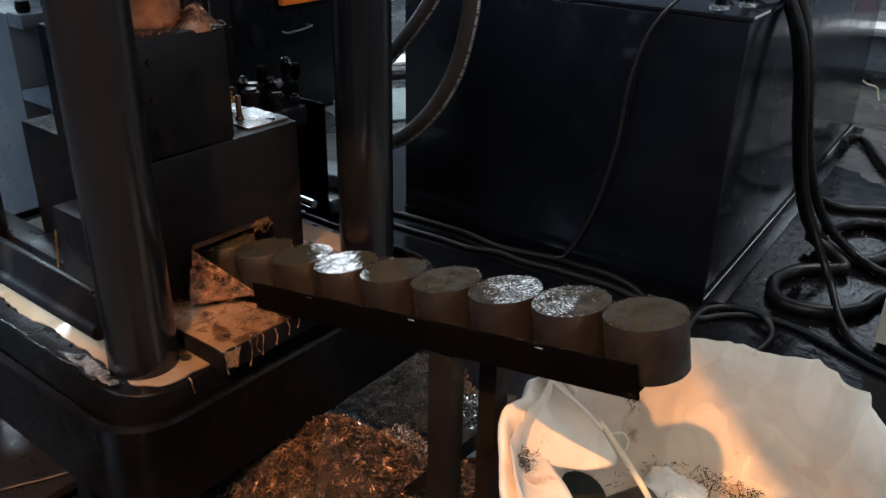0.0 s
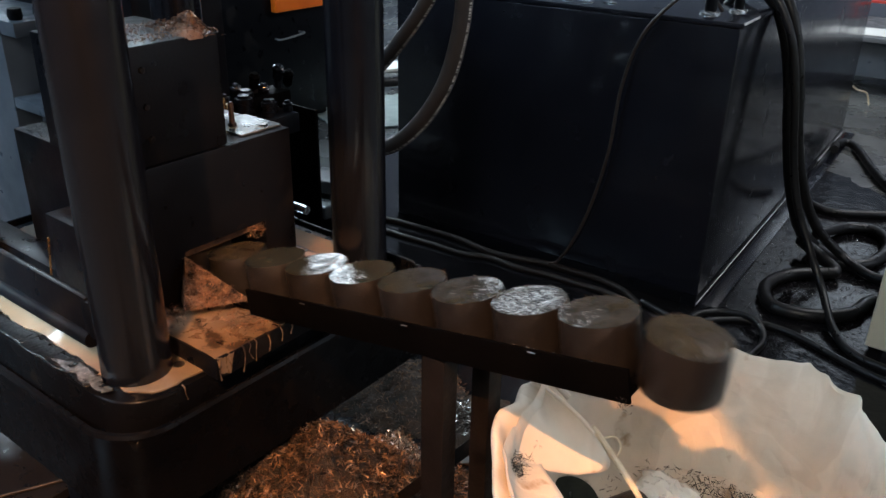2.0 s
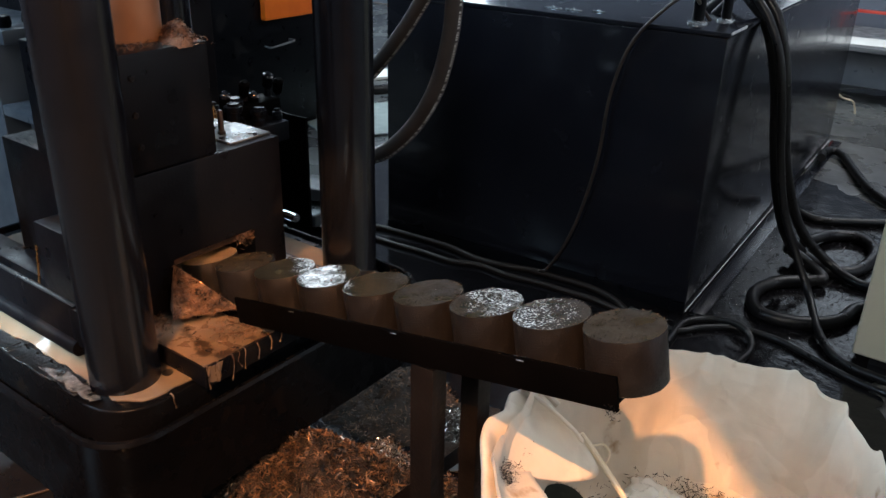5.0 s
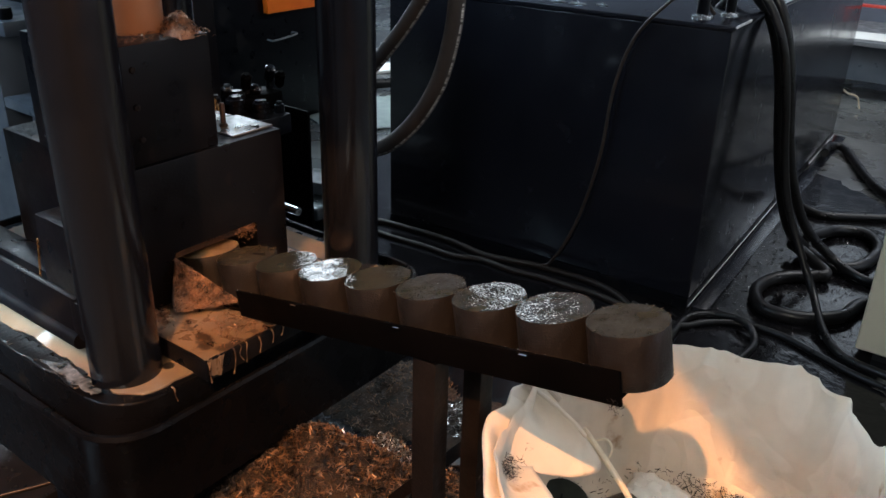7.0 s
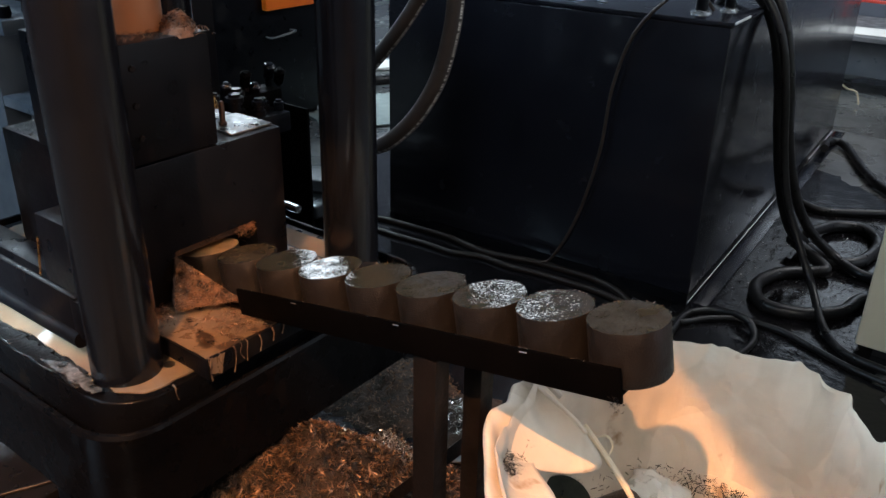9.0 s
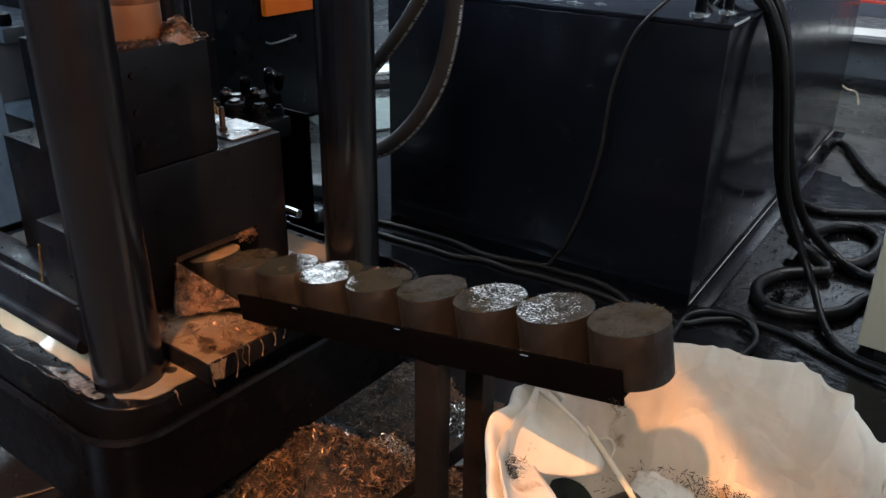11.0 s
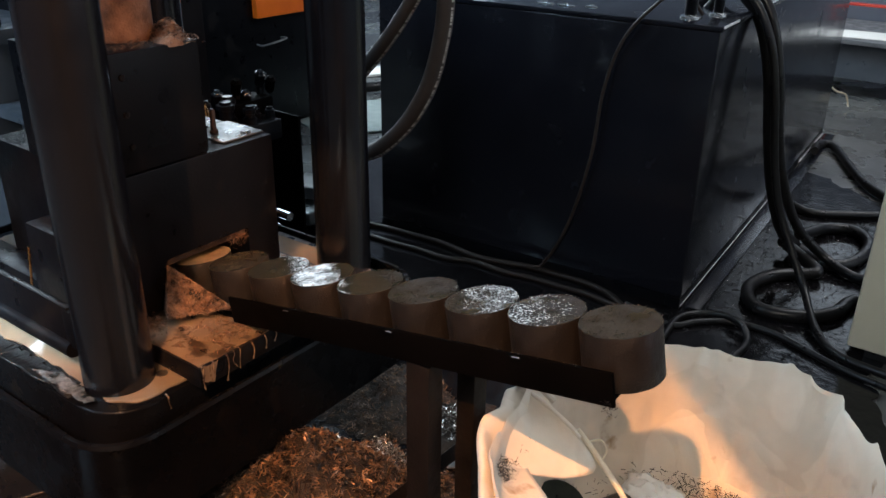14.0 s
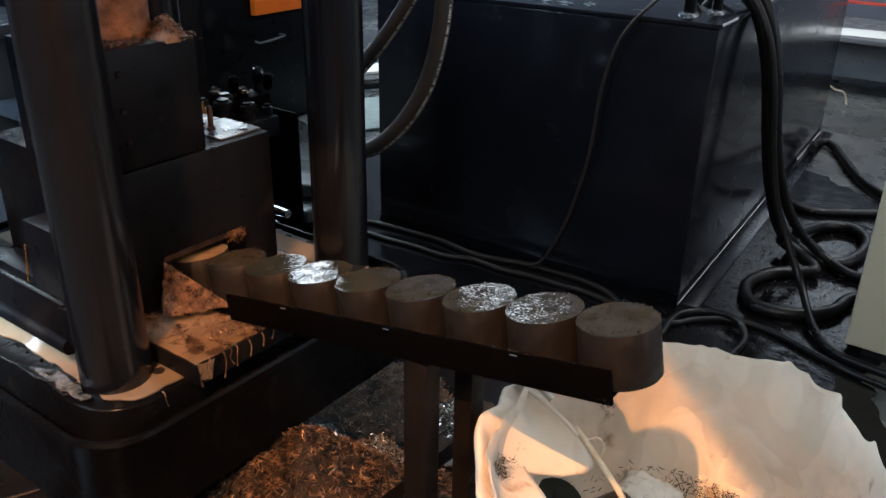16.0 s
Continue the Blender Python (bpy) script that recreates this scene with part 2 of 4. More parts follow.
GLOW_DIM = material("dim_daylight_backdrop", (0.8, 0.9, 1.0), (0.8, 0.9, 1.0), 1, 1.0, 0.0, 0.0, emit=((0.85, 0.92, 1.0), 1.0))
GLOW_MID = material("soft_daylight_backdrop", (0.8, 0.9, 1.0), (0.8, 0.9, 1.0), 1, 1.0, 0.0, 0.0, emit=((0.80, 0.91, 1.0), 6.5))
GLOW = material("daylight_backdrop", (0.8, 0.9, 1.0), (0.8, 0.9, 1.0), 1, 1.0, 0.0, 0.0, emit=((0.80, 0.91, 1.0), 8.5))


# broad soft creases in the bag's cloth
tree = BAG.node_tree
fine_bump = next(n for n in tree.nodes if n.type == 'BUMP')
where = next(n for n in tree.nodes if n.type == 'TEX_COORD')
crease = tree.nodes.new("ShaderNodeTexNoise")
crease.inputs["Scale"].default_value, crease.inputs["Detail"].default_value, crease.inputs["Distortion"].default_value = 5.0, 2.5, 0.6
tree.links.new(where.outputs["Object"], crease.inputs["Vector"])
ridge = tree.nodes.new("ShaderNodeMath")
ridge.operation = 'PINGPONG'
ridge.inputs[1].default_value = 0.12
tree.links.new(crease.outputs["Fac"], ridge.inputs[0])
wide_bump = tree.nodes.new("ShaderNodeBump")
wide_bump.inputs["Strength"].default_value, wide_bump.inputs["Distance"].default_value = 0.42, 0.06
tree.links.new(ridge.outputs[0], wide_bump.inputs["Height"])
tree.links.new(wide_bump.outputs[0], fine_bump.inputs["Normal"])


# old water marks with pale rims on the cloth
mark = tree.nodes.new("ShaderNodeTexNoise")
mark.inputs["Scale"].default_value, mark.inputs["Detail"].default_value, mark.inputs["Distortion"].default_value = 3.4, 2.0, 0.8
tree.links.new(where.outputs["Object"], mark.inputs["Vector"])
shape = tree.nodes.new("ShaderNodeValToRGB")
shape.color_ramp.elements[0].position, shape.color_ramp.elements[0].color = 0.50, (1, 1, 1, 1)
shape.color_ramp.elements[1].position, shape.color_ramp.elements[1].color = 0.535, (0.90, 0.885, 0.865, 1)
rim = shape.color_ramp.elements.new(0.52)
rim.color = (1.0, 1.0, 1.0, 1)
tree.links.new(mark.outputs["Fac"], shape.inputs[0])
cloth_bsdf = tree.nodes["Principled BSDF"]
was = cloth_bsdf.inputs["Base Color"].links[0].from_socket
stain = tree.nodes.new("ShaderNodeMix")
stain.data_type, stain.blend_type = 'RGBA', 'MULTIPLY'
stain.inputs[0].default_value = 1.0
tree.links.new(was, stain.inputs[6])
tree.links.new(shape.outputs[0], stain.inputs[7])
tree.links.new(stain.outputs[2], cloth_bsdf.inputs["Base Color"])


# ---- mesh helpers ----
def finish(name, bm, mat, parent=None, label="", smooth=True, angle=40):
    me = bpy.data.meshes.new(name)
    bmesh.ops.recalc_face_normals(bm, faces=bm.faces)
    if smooth:
        for f in bm.faces:
            f.smooth = True
        lim = radians(angle)
        for e in bm.edges:
            if len(e.link_faces) == 2 and e.calc_face_angle(0) > lim:
                e.smooth = False
    bm.to_mesh(me)
    bm.free()
    for one in (mat if isinstance(mat, (list, tuple)) else (mat,)):
        me.materials.append(one)
    ob = new(name, me)
    if parent:
        ob.parent = parent
    if label:
        tagged(ob, label)
    return ob


def part(name, bm, mat, parent, label=""):
    return finish(name, bm, mat, parent, label)


def thing(name, label, category, at=(0, 0, 0), group="", kind=""):
    ob = new(name)
    ob.empty_display_size = 0.05
    ob.location = at
    return tagged(ob, label, category, group, kind)


def add_box(bm, lo, hi, bevel=0.003, seg=2, m=None):
    c = [(a + b) / 2 for a, b in zip(lo, hi)]
    s = [abs(b - a) for a, b in zip(lo, hi)]
    got = bmesh.ops.create_cube(bm, size=1.0)
    vs = got["verts"]
    bmesh.ops.transform(bm, matrix=Matrix.Translation(c) @ Matrix.Diagonal((*s, 1)), verts=vs)
    if bevel:
        es = list({e for v in vs for e in v.link_edges})
        out = bmesh.ops.bevel(bm, geom=es, offset=min(bevel, min(s) * 0.4), segments=seg, affect='EDGES', profile=0.6)
        vs = list({v for f in out["faces"] for v in f.verts} | {v for v in vs if v.is_valid})
    if m:
        bmesh.ops.transform(bm, matrix=m, verts=vs)
    return vs


def box(lo, hi, bevel=0.003, seg=2, m=None):
    bm = bmesh.new()
    add_box(bm, lo, hi, bevel, seg, m)
    return bm


def add_lathe(bm, profile, n=32, m=None):
    """A turned solid from (radius, height) pairs."""
    rings, made = [], []
    for r, z in profile:
        if r < 1e-6:
            ring = [bm.verts.new((0, 0, z))]
        else:
            ring = [bm.verts.new((r * math.cos(2 * math.pi * i / n), r * math.sin(2 * math.pi * i / n), z)) for i in range(n)]
        rings.append(ring)
        made += ring
    for a, b in zip(rings, rings[1:]):
        for i in range(n):
            j = (i + 1) % n
            if len(a) == 1 and len(b) > 1:
                bm.faces.new((a[0], b[j], b[i]))
            elif len(b) == 1 and len(a) > 1:
                bm.faces.new((a[i], a[j], b[0]))
            elif len(a) > 1:
                bm.faces.new((a[i], a[j], b[j], b[i]))
    if m:
        bmesh.ops.transform(bm, matrix=m, verts=made)
    return made


def lathe(profile, n=32, m=None):
    bm = bmesh.new()
    add_lathe(bm, profile, n, m)
    return bm


def spline(pts, per=8):
    pts = [Vector(p) for p in pts]
    full = [pts[0] * 2 - pts[1], *pts, pts[-1] * 2 - pts[-2]]
    out = []
    for i in range(1, len(full) - 2):
        a, b, c, d = full[i - 1:i + 3]
        for k in range(per):
            u = k / per
            out.append(0.5 * (2 * b + (c - a) * u + (2 * a - 5 * b + 4 * c - d) * u * u + (3 * b - a - 3 * c + d) * u ** 3))
    out.append(pts[-1])
    return out


def add_tube(bm, pts, r, n=10, per=8, taper=None):
    line = spline(pts, per)
    side, rings = None, []
    for i, p in enumerate(line):
        d = (line[min(i + 1, len(line) - 1)] - line[max(i - 1, 0)]).normalized()
        side = (side - d * side.dot(d)) if side else d.orthogonal()
        side = side.normalized()
        other = d.cross(side)
        rr = r if taper is None else r * taper(i / (len(line) - 1))
        rings.append([bm.verts.new(p + side * rr * math.cos(2 * math.pi * k / n) + other * rr * math.sin(2 * math.pi * k / n)) for k in range(n)])
    for a, b in zip(rings, rings[1:]):
        for k in range(n):
            bm.faces.new((a[k], a[(k + 1) % n], b[(k + 1) % n], b[k]))
    bm.faces.new(rings[0][::-1])
    bm.faces.new(rings[-1])
    return line


def tube(pts, r, n=10, per=8):
    bm = bmesh.new()
    add_tube(bm, pts, r, n, per)
    return bm


def add_prism(bm, outline, z0, z1):
    lo = [bm.verts.new((x, y, z0)) for x, y in outline]
    hi = [bm.verts.new((x, y, z1)) for x, y in outline]
    k = len(outline)
    for i in range(k):
        bm.faces.new((lo[i], lo[(i + 1) % k], hi[(i + 1) % k], hi[i]))
    return lo, hi


def rounded(x0, x1, y0, y1, r, n=8):
    out = []
    for cx, cy, a in ((x1 - r, y1 - r, 0), (x0 + r, y1 - r, 90), (x0 + r, y0 + r, 180), (x1 - r, y0 + r, 270)):
        for k in range(n + 1):
            t = radians(a + 90 * k / n)
            out.append((cx + r * math.cos(t), cy + r * math.sin(t)))
    return out


# ---- the hall ----
XA, XB, YA, YB, ZC = -7.5, 4.0, -4.0, 7.5, 4.5


def floor_sheet():
    bm = bmesh.new()
    nx, ny = 90, 90
    g = [[bm.verts.new((XA + (XB - XA) * i / nx, YA + (YB - YA) * j / ny,
                        0.006 * noise.noise(Vector((i * 0.37, j * 0.37, 1.3))) - 0.004)) for j in range(ny + 1)] for i in range(nx + 1)]
    for i in range(nx):
        for j in range(ny):
            bm.faces.new((g[i][j], g[i + 1][j], g[i + 1][j + 1], g[i][j + 1]))
    return tagged(finish("floor", bm, FLOOR), "dark oily concrete workshop floor with wet patches", "floor", kind="structure")


def wall_with_openings(name, axis, at, a, b, holes):
    """A wall 0.2 m thick along x or y, with openings (a0, a1, z0, z1) cut through it."""
    bm = bmesh.new()
    cuts = sorted({a, b, *[h[0] for h in holes], *[h[1] for h in holes]})
    for u0, u1 in zip(cuts, cuts[1:]):
        mid = (u0 + u1) / 2
        spans, z = [], 0.0
        for h in sorted((h for h in holes if h[0] < mid < h[1]), key=lambda h: h[2]):
            spans.append((z, h[2]))
            z = h[3]
        spans.append((z, ZC))
        for z0, z1 in spans:
            if z1 - z0 > 0.01:
                if axis == "y":
                    add_box(bm, (u0, at[0], z0), (u1, at[1], z1), 0)
                else:
                    add_box(bm, (at[0], u0, z0), (at[1], u1, z1), 0)
    return tagged(finish(name, bm, PLASTER, smooth=False), "plain grey painted workshop wall", "wall", kind="structure")


WIN_WEST = (4.4, 6.9, 1.65, 3.5)
WIN_NORTH = (-6.2, -5.45, 2.6, 3.75)
WIN_BACK = (-1.9, 0.2, 1.5, 2.9)
WIN_EAST = (1.0, 6.5, 1.0, 3.6)


def hall():
    floor_sheet()
    wall_with_openings("wall_west", "x", (XA - 0.2, XA), YA, YB, [WIN_WEST])
    wall_with_openings("wall_north", "y", (YB, YB + 0.2), XA, XB, [WIN_NORTH, WIN_BACK])
    wall_with_openings("wall_east", "x", (XB, XB + 0.2), YA, YB, [WIN_EAST])
    wall_with_openings("wall_south", "y", (YA - 0.2, YA), XA, XB, [])
    tagged(finish("ceiling", box((XA - 0.2, YA - 0.2, ZC), (XB + 0.2, YB + 0.2, ZC + 0.15), 0), PLASTER, smooth=False),
           "plain grey workshop ceiling", "ceiling", kind="structure")
    for i, (lo, hi) in enumerate((((XA - 0.26, WIN_WEST[0], WIN_WEST[2]), (XA - 0.22, WIN_WEST[1], WIN_WEST[3])),
                                  ((WIN_NORTH[0], YB + 0.22, WIN_NORTH[2]), (WIN_NORTH[1], YB + 0.26, WIN_NORTH[3])),
                                  ((WIN_BACK[0], YB + 0.22, WIN_BACK[2]), (WIN_BACK[1], YB + 0.26, WIN_BACK[3])),
                                  ((XB + 0.22, WIN_EAST[0], WIN_EAST[2]), (XB + 0.26, WIN_EAST[1], WIN_EAST[3])))):
        tagged(finish("backdrop_%d" % (i + 1), box(lo, hi, 0), (GLOW, GLOW_MID, GLOW_DIM, GLOW_DIM)[i], smooth=False), "bright overcast daylight outside the window",
               "backdrop", kind="structure")


hall()

# ---- the press ----
CY = 0.989
TILT = radians(10.4)
PITCH = 0.1204


def jagged(outline, amount, seed, scale=9.0):
    out = []
    for (x, y), (x2, y2) in zip(outline, outline[1:] + outline[:1]):
        n = max(1, int(math.hypot(x2 - x, y2 - y) / 0.008))
        for k in range(n):
            u, v = x + (x2 - x) * k / n, y + (y2 - y) * k / n
            w = Vector((u * scale, v * scale, seed))
            out.append((u + amount * noise.noise(w) + amount * 0.5 * noise.noise(w * 4), v + amount * noise.noise(w + Vector((9, 4, 2))) + amount * 0.5 * noise.noise(w * 4.3)))
    return out


def slab(outline, z0, z1, bevel=0.0):
    bm = bmesh.new()
    lo, hi = add_prism(bm, outline, z0, z1)
    bm.faces.new(lo[::-1])
    top = bm.faces.new(hi)
    if bevel:
        bmesh.ops.bevel(bm, geom=list(top.edges), offset=bevel, segments=3, affect='EDGES', profile=0.5)
    return bm


def press():
    p = thing("briquetting_press", "black four-column hydraulic briquetting press, oily and strewn with metal chips", "press")
    part("base_plate", slab(rounded(-2.05, -1.128, 0.60, 1.35, 0.10), 0.40, 0.578, 0.006), TRAY, p)
    part("emulsion_film", slab(jagged(rounded(-2.02, -1.136, 0.645, 1.33, 0.075), 0.014, 1.0), 0.5785, 0.5815, 0.0012), MILKY, p, "thin milky tan film of cutting emulsion")
    # crust of sludge along the plate's near edge
    bm = bmesh.new()
    for k in range(60):
        x = -1.95 + k * 0.0115
        y = 0.628 + 0.010 * noise.noise(Vector((x * 14, 0, 0)))
        add_box(bm, (x - 0.014, y - 0.026, 0.578), (x + 0.014, y + 0.010 + 0.012 * noise.noise(Vector((x * 45, 3, 0))), 0.5825 + 0.003 * noise.noise(Vector((x * 30, 7, 0)))), 0.003, 1)
    part("sludge_crust", bm, SLUDGE, p, "black ragged sludge crust along the plate edge")["kind"] = "stuff"
    part("bolt_hole", lathe([(0, 0), (0.011, 0), (0.011, 0.0035), (0, 0.0035)], 20, Matrix.Translation((-1.192, 0.752, 0.579))), RUBBER, p)
    # raised step under the mouth, coated on top
    part("step_slab", box((-1.62, 0.768, 0.575), (-1.10, 1.21, 0.618), 0.004), BLACK, p)
    part("step_coating", slab(jagged([(-1.60, 0.772), (-1.104, 0.772), (-1.104, 1.20), (-1.60, 1.20)], 0.003, 2.0, 20), 0.6183, 0.6198), TAN, p, "tan oily coating with chips stuck in it")
    part("corner_coating", slab(jagged([(-1.1, 0.0), (-1.0, 0.0), (-1.03, 0.04), (-1.09, 0.03)], 0.004, 3.0, 30), 0, 0.0012), TAN, p).matrix_local = \
        Matrix(((0, 0, 1, -1.0998), (0.38, 0, 0, 1.190), (0, -1, 0, 0.617), (0, 0, 0, 1)))
    rnd = random.Random(3)
    for y, ln, w in ((0.776, 0.045, 0.0035), (0.800, 0.030, 0.003), (0.832, 0.052, 0.003), (0.848, 0.034, 0.0022), (0.862, 0.042, 0.0022), (0.892, 0.036, 0.0032),
                     (0.925, 0.030, 0.0028), (0.952, 0.024, 0.003), (0.715, 0.03, 0.003)):
        x, zt = (-1.0985, 0.617) if y > 0.76 else (-1.1265, 0.580)
        bm = bmesh.new()
        add_tube(bm, [(x - 0.006, y, zt + 0.001), (x, y + 0.001, zt - 0.004), (x + 0.0005, y + rnd.uniform(-0.004, 0.004), zt - ln * 0.5), (x + 0.0005, y + rnd.uniform(-0.006, 0.006), zt - ln)], w * 0.45, 6, 5,
                 lambda u: 1.5 - 1.0 * u + (0.6 if u > 0.92 else 0))
        part("drip", bm, TAN, p)
    # lower block with the mouth through which the briquettes come out
    X0, X1, ZT = -1.765, -1.33, 0.914
    bm = bmesh.new()
    lo, hi = add_prism(bm, [(0.80, 0.58), (0.889, 0.58), (0.889, 0.722), (1.098, 0.722), (1.098, 0.58), (1.185, 0.58), (1.185, ZT), (0.80, ZT)], X0, X1)
    bm.faces.new(lo[::-1])
    bm.faces.new(hi)
    bmesh.ops.transform(bm, matrix=Matrix(((0, 0, 1, 0), (1, 0, 0, 0), (0, 1, 0, 0), (0, 0, 0, 1))), verts=bm.verts)
    bmesh.ops.bevel(bm, geom=list(bm.edges), offset=0.003, segments=2, affect='EDGES', profile=0.6)
    part("lower_block", bm, BLACK, p)
    part("block_back", box((X0, 0.8892, 0.58), (X0 + 0.12, 1.0978, 0.7215), 0.001), BLACK, p)
    part("mouth_lining", box((-1.66, 0.8905, 0.706), (-1.338, 1.0965, 0.7215), 0.002), CHIPS, p, "chip-crusted mouth lining")
    part("upper_block", box((-1.60, 0.79, ZT + 0.001), (-1.334, 1.022, 1.140), 0.005), BLACK, p)
    for y, z in ((0.848, 1.096), (0.847, 1.028), (0.850, 0.967)):
        part("bolt_head", lathe([(0, 0), (0.007, 0), (0.007, 0.002), (0.005, 0.004), (0, 0.004)], 6, Matrix.Translation((-1.3339, y, z)) @ Matrix.Rotation(radians(90), 4, 'Y')), LEG, p, "small rusty bolt head")
    part("top_strip", box((-1.47, 1.072, ZT + 0.001), (-1.352, 1.182, ZT + 0.005), 0.002), WETSTEEL, p, "bare wet steel strip")
    part("guide_pin", lathe([(0, 0), (0.009, 0), (0.009, 0.006), (0.006, 0.008), (0.006, 0.048), (0.0045, 0.052), (0, 0.052)], 14, Matrix.Translation((-1.415, 1.100, ZT + 0.0062))), HOSE, p, "dull brown pin")
    part("bolt_hole", lathe([(0, 0), (0.010, 0), (0.010, 0.002), (0, 0.002)], 20, Matrix.Translation((-1.375, 1.150, ZT + 0.0055))), RUBBER, p)
    # columns
    for x in (-1.24, -1.855):
        for y in (CY - 0.293, CY + 0.312):
            c = part("column", lathe([(0, 0.578), (0.063, 0.578), (0.063, 2.9), (0, 2.9)], 64), COLUMN, p)
            c.location = (x, y, 0)
    # guard bar along the near side
    part("guard_bar", box((-1.92, 0.642, 0.648), (-1.285, 0.656, 0.735), 0.005), BLACK, p)
    part("guard_pipe", tube([(-1.92, 0.645, 0.650), (-1.6, 0.643, 0.651), (-1.285, 0.645, 0.650)], 0.016, 16), BLACK, p)
    part("guard_clamp", box((-1.30, 0.641, 0.655), (-1.262, 0.70, 0.73), 0.004), BLACK, p)
    part("side_frame", box((-1.55, 0.728, 0.582), (-1.36, 0.797, 0.80), 0.005), BLACK, p)
    part("side_rail", box((-1.95, 0.735, 0.582), (-1.5505, 0.797, 0.665), 0.006), BLACK, p)
    part("indicator_rod", tube([(-1.56, 0.722, 0.66), (-1.553, 0.723, 0.70), (-1.545, 0.724, 0.75)], 0.0022, 6, 4), BRASS, p, "thin brass rod")
    part("head_beam", box((-2.05, 0.55, 2.42), (-1.08, 1.43, 2.80), 0.01), BLACK, p)
    part("pedestal", box((-2.1, 0.8, 0.0), (-1.62, 1.3, 0.34), 0.01), BLACK, p)
    return p


PRESS = press()
RAM = part("ram", lathe([(0, 0.0), (0.058, 0.0), (0.060, 0.003), (0.060, 1.2), (0, 1.2)], 48), COPPER, PRESS, "polished copper-coloured ram")
part("ram_crust", lathe([(0.0601, 0.215), (0.0612, 0.218), (0.0612, 0.50), (0.0601, 0.503)], 48), DUSTY, RAM, "chip-dusted band on the ram")


def tray():
    """Drip tray round the press: floor, upright wall and rolled lip."""
    bm = bmesh.new()
    loops = []
    for grow, z in ((0, 0.345), (0, 0.515), (0.004, 0.528), (0.000, 0.535), (-0.008, 0.535), (-0.012, 0.527), (-0.012, 0.41)):
        loops.append([bm.verts.new((x, y, z + 0.0015 * noise.noise(Vector((x * 20, y * 20, z))))) for x, y in rounded(-2.2 - grow, -1.105 + grow, 0.565 - grow, 1.45 + grow, 0.11 + grow, 12)])
    k = len(loops[0])
    for a, b in zip(loops, loops[1:]):
        for i in range(k):
            bm.faces.new((a[i], a[(i + 1) % k], b[(i + 1) % k], b[i]))
    bm.faces.new(loops[0][::-1])
    bm.faces.new(loops[-1])
    t = thing("drip_tray", "black steel drip tray with rounded corners under the press", "tray")
    part("basin", bm, TRAY, t)
    for x in (-2.1, -1.55):
        for y in (0.70, 1.34):
            part("foot", box((x - 0.03, y - 0.03, 0.0), (x + 0.03, y + 0.03, 0.346), 0.004), BLACK, t)
    return t


tray()

# ---- the chute and the briquettes ----
X1, Z1 = -1.236, 0.711
PH = 0.085


def along(s, across=0.0, up=0.0):
    """A place s metres up the chute from the first briquette's axis, at the height of the briquettes' tops."""
    return Vector((X1 + s * math.cos(TILT) - up * math.sin(TILT), CY + across, Z1 + s * math.sin(TILT) + up * math.cos(TILT)))


def chute():
    c = thing("chute", "narrow blackened steel chute rising from the press mouth", "chute")
    m = Matrix.Translation(along(0)) @ Matrix.Rotation(-TILT, 4, 'Y')
    a, b = -0.02, 0.862
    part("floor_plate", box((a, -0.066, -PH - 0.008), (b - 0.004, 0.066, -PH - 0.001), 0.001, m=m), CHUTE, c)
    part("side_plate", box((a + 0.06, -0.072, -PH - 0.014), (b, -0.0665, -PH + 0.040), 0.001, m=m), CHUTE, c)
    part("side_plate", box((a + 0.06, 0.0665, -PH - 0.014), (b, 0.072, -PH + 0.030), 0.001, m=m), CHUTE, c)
    for x, y, w in ((-0.722, CY - 0.047, 0.024), (-0.690, CY + 0.05, 0.019)):
        top = along((x - w - X1) / math.cos(TILT)).z - PH - 0.016
        leg = part("leg", box((x - w, y - 0.02, 0.0), (x + w, y + 0.02, top), 0.003), LEG, c)
        part("foot_plate", box((x - 0.05, y - 0.045, 0.0005), (x + 0.05, y + 0.045, 0.006), 0.002), STEEL, leg)
    part("brace", box((-0.012, -0.006, -0.17), (0.012, 0.006, 0.17), 0.002, m=Matrix.Translation((-0.79, CY + 0.05, 0.36)) @ Matrix.Rotation(radians(38), 4, 'Y')), LEG, c)
    for k, y in enumerate((-0.0735, -0.0735, -0.0735)):
        part("weld_bead", tube([m @ Vector((0.20 + 0.25 * k, y, -PH + 0.036)), m @ Vector((0.206 + 0.25 * k, y - 0.0006, -PH + 0.0365)), m @ Vector((0.213 + 0.25 * k, y, -PH + 0.036))], 0.0010, 6, 3), WETSTEEL, c)
    return c


chute()


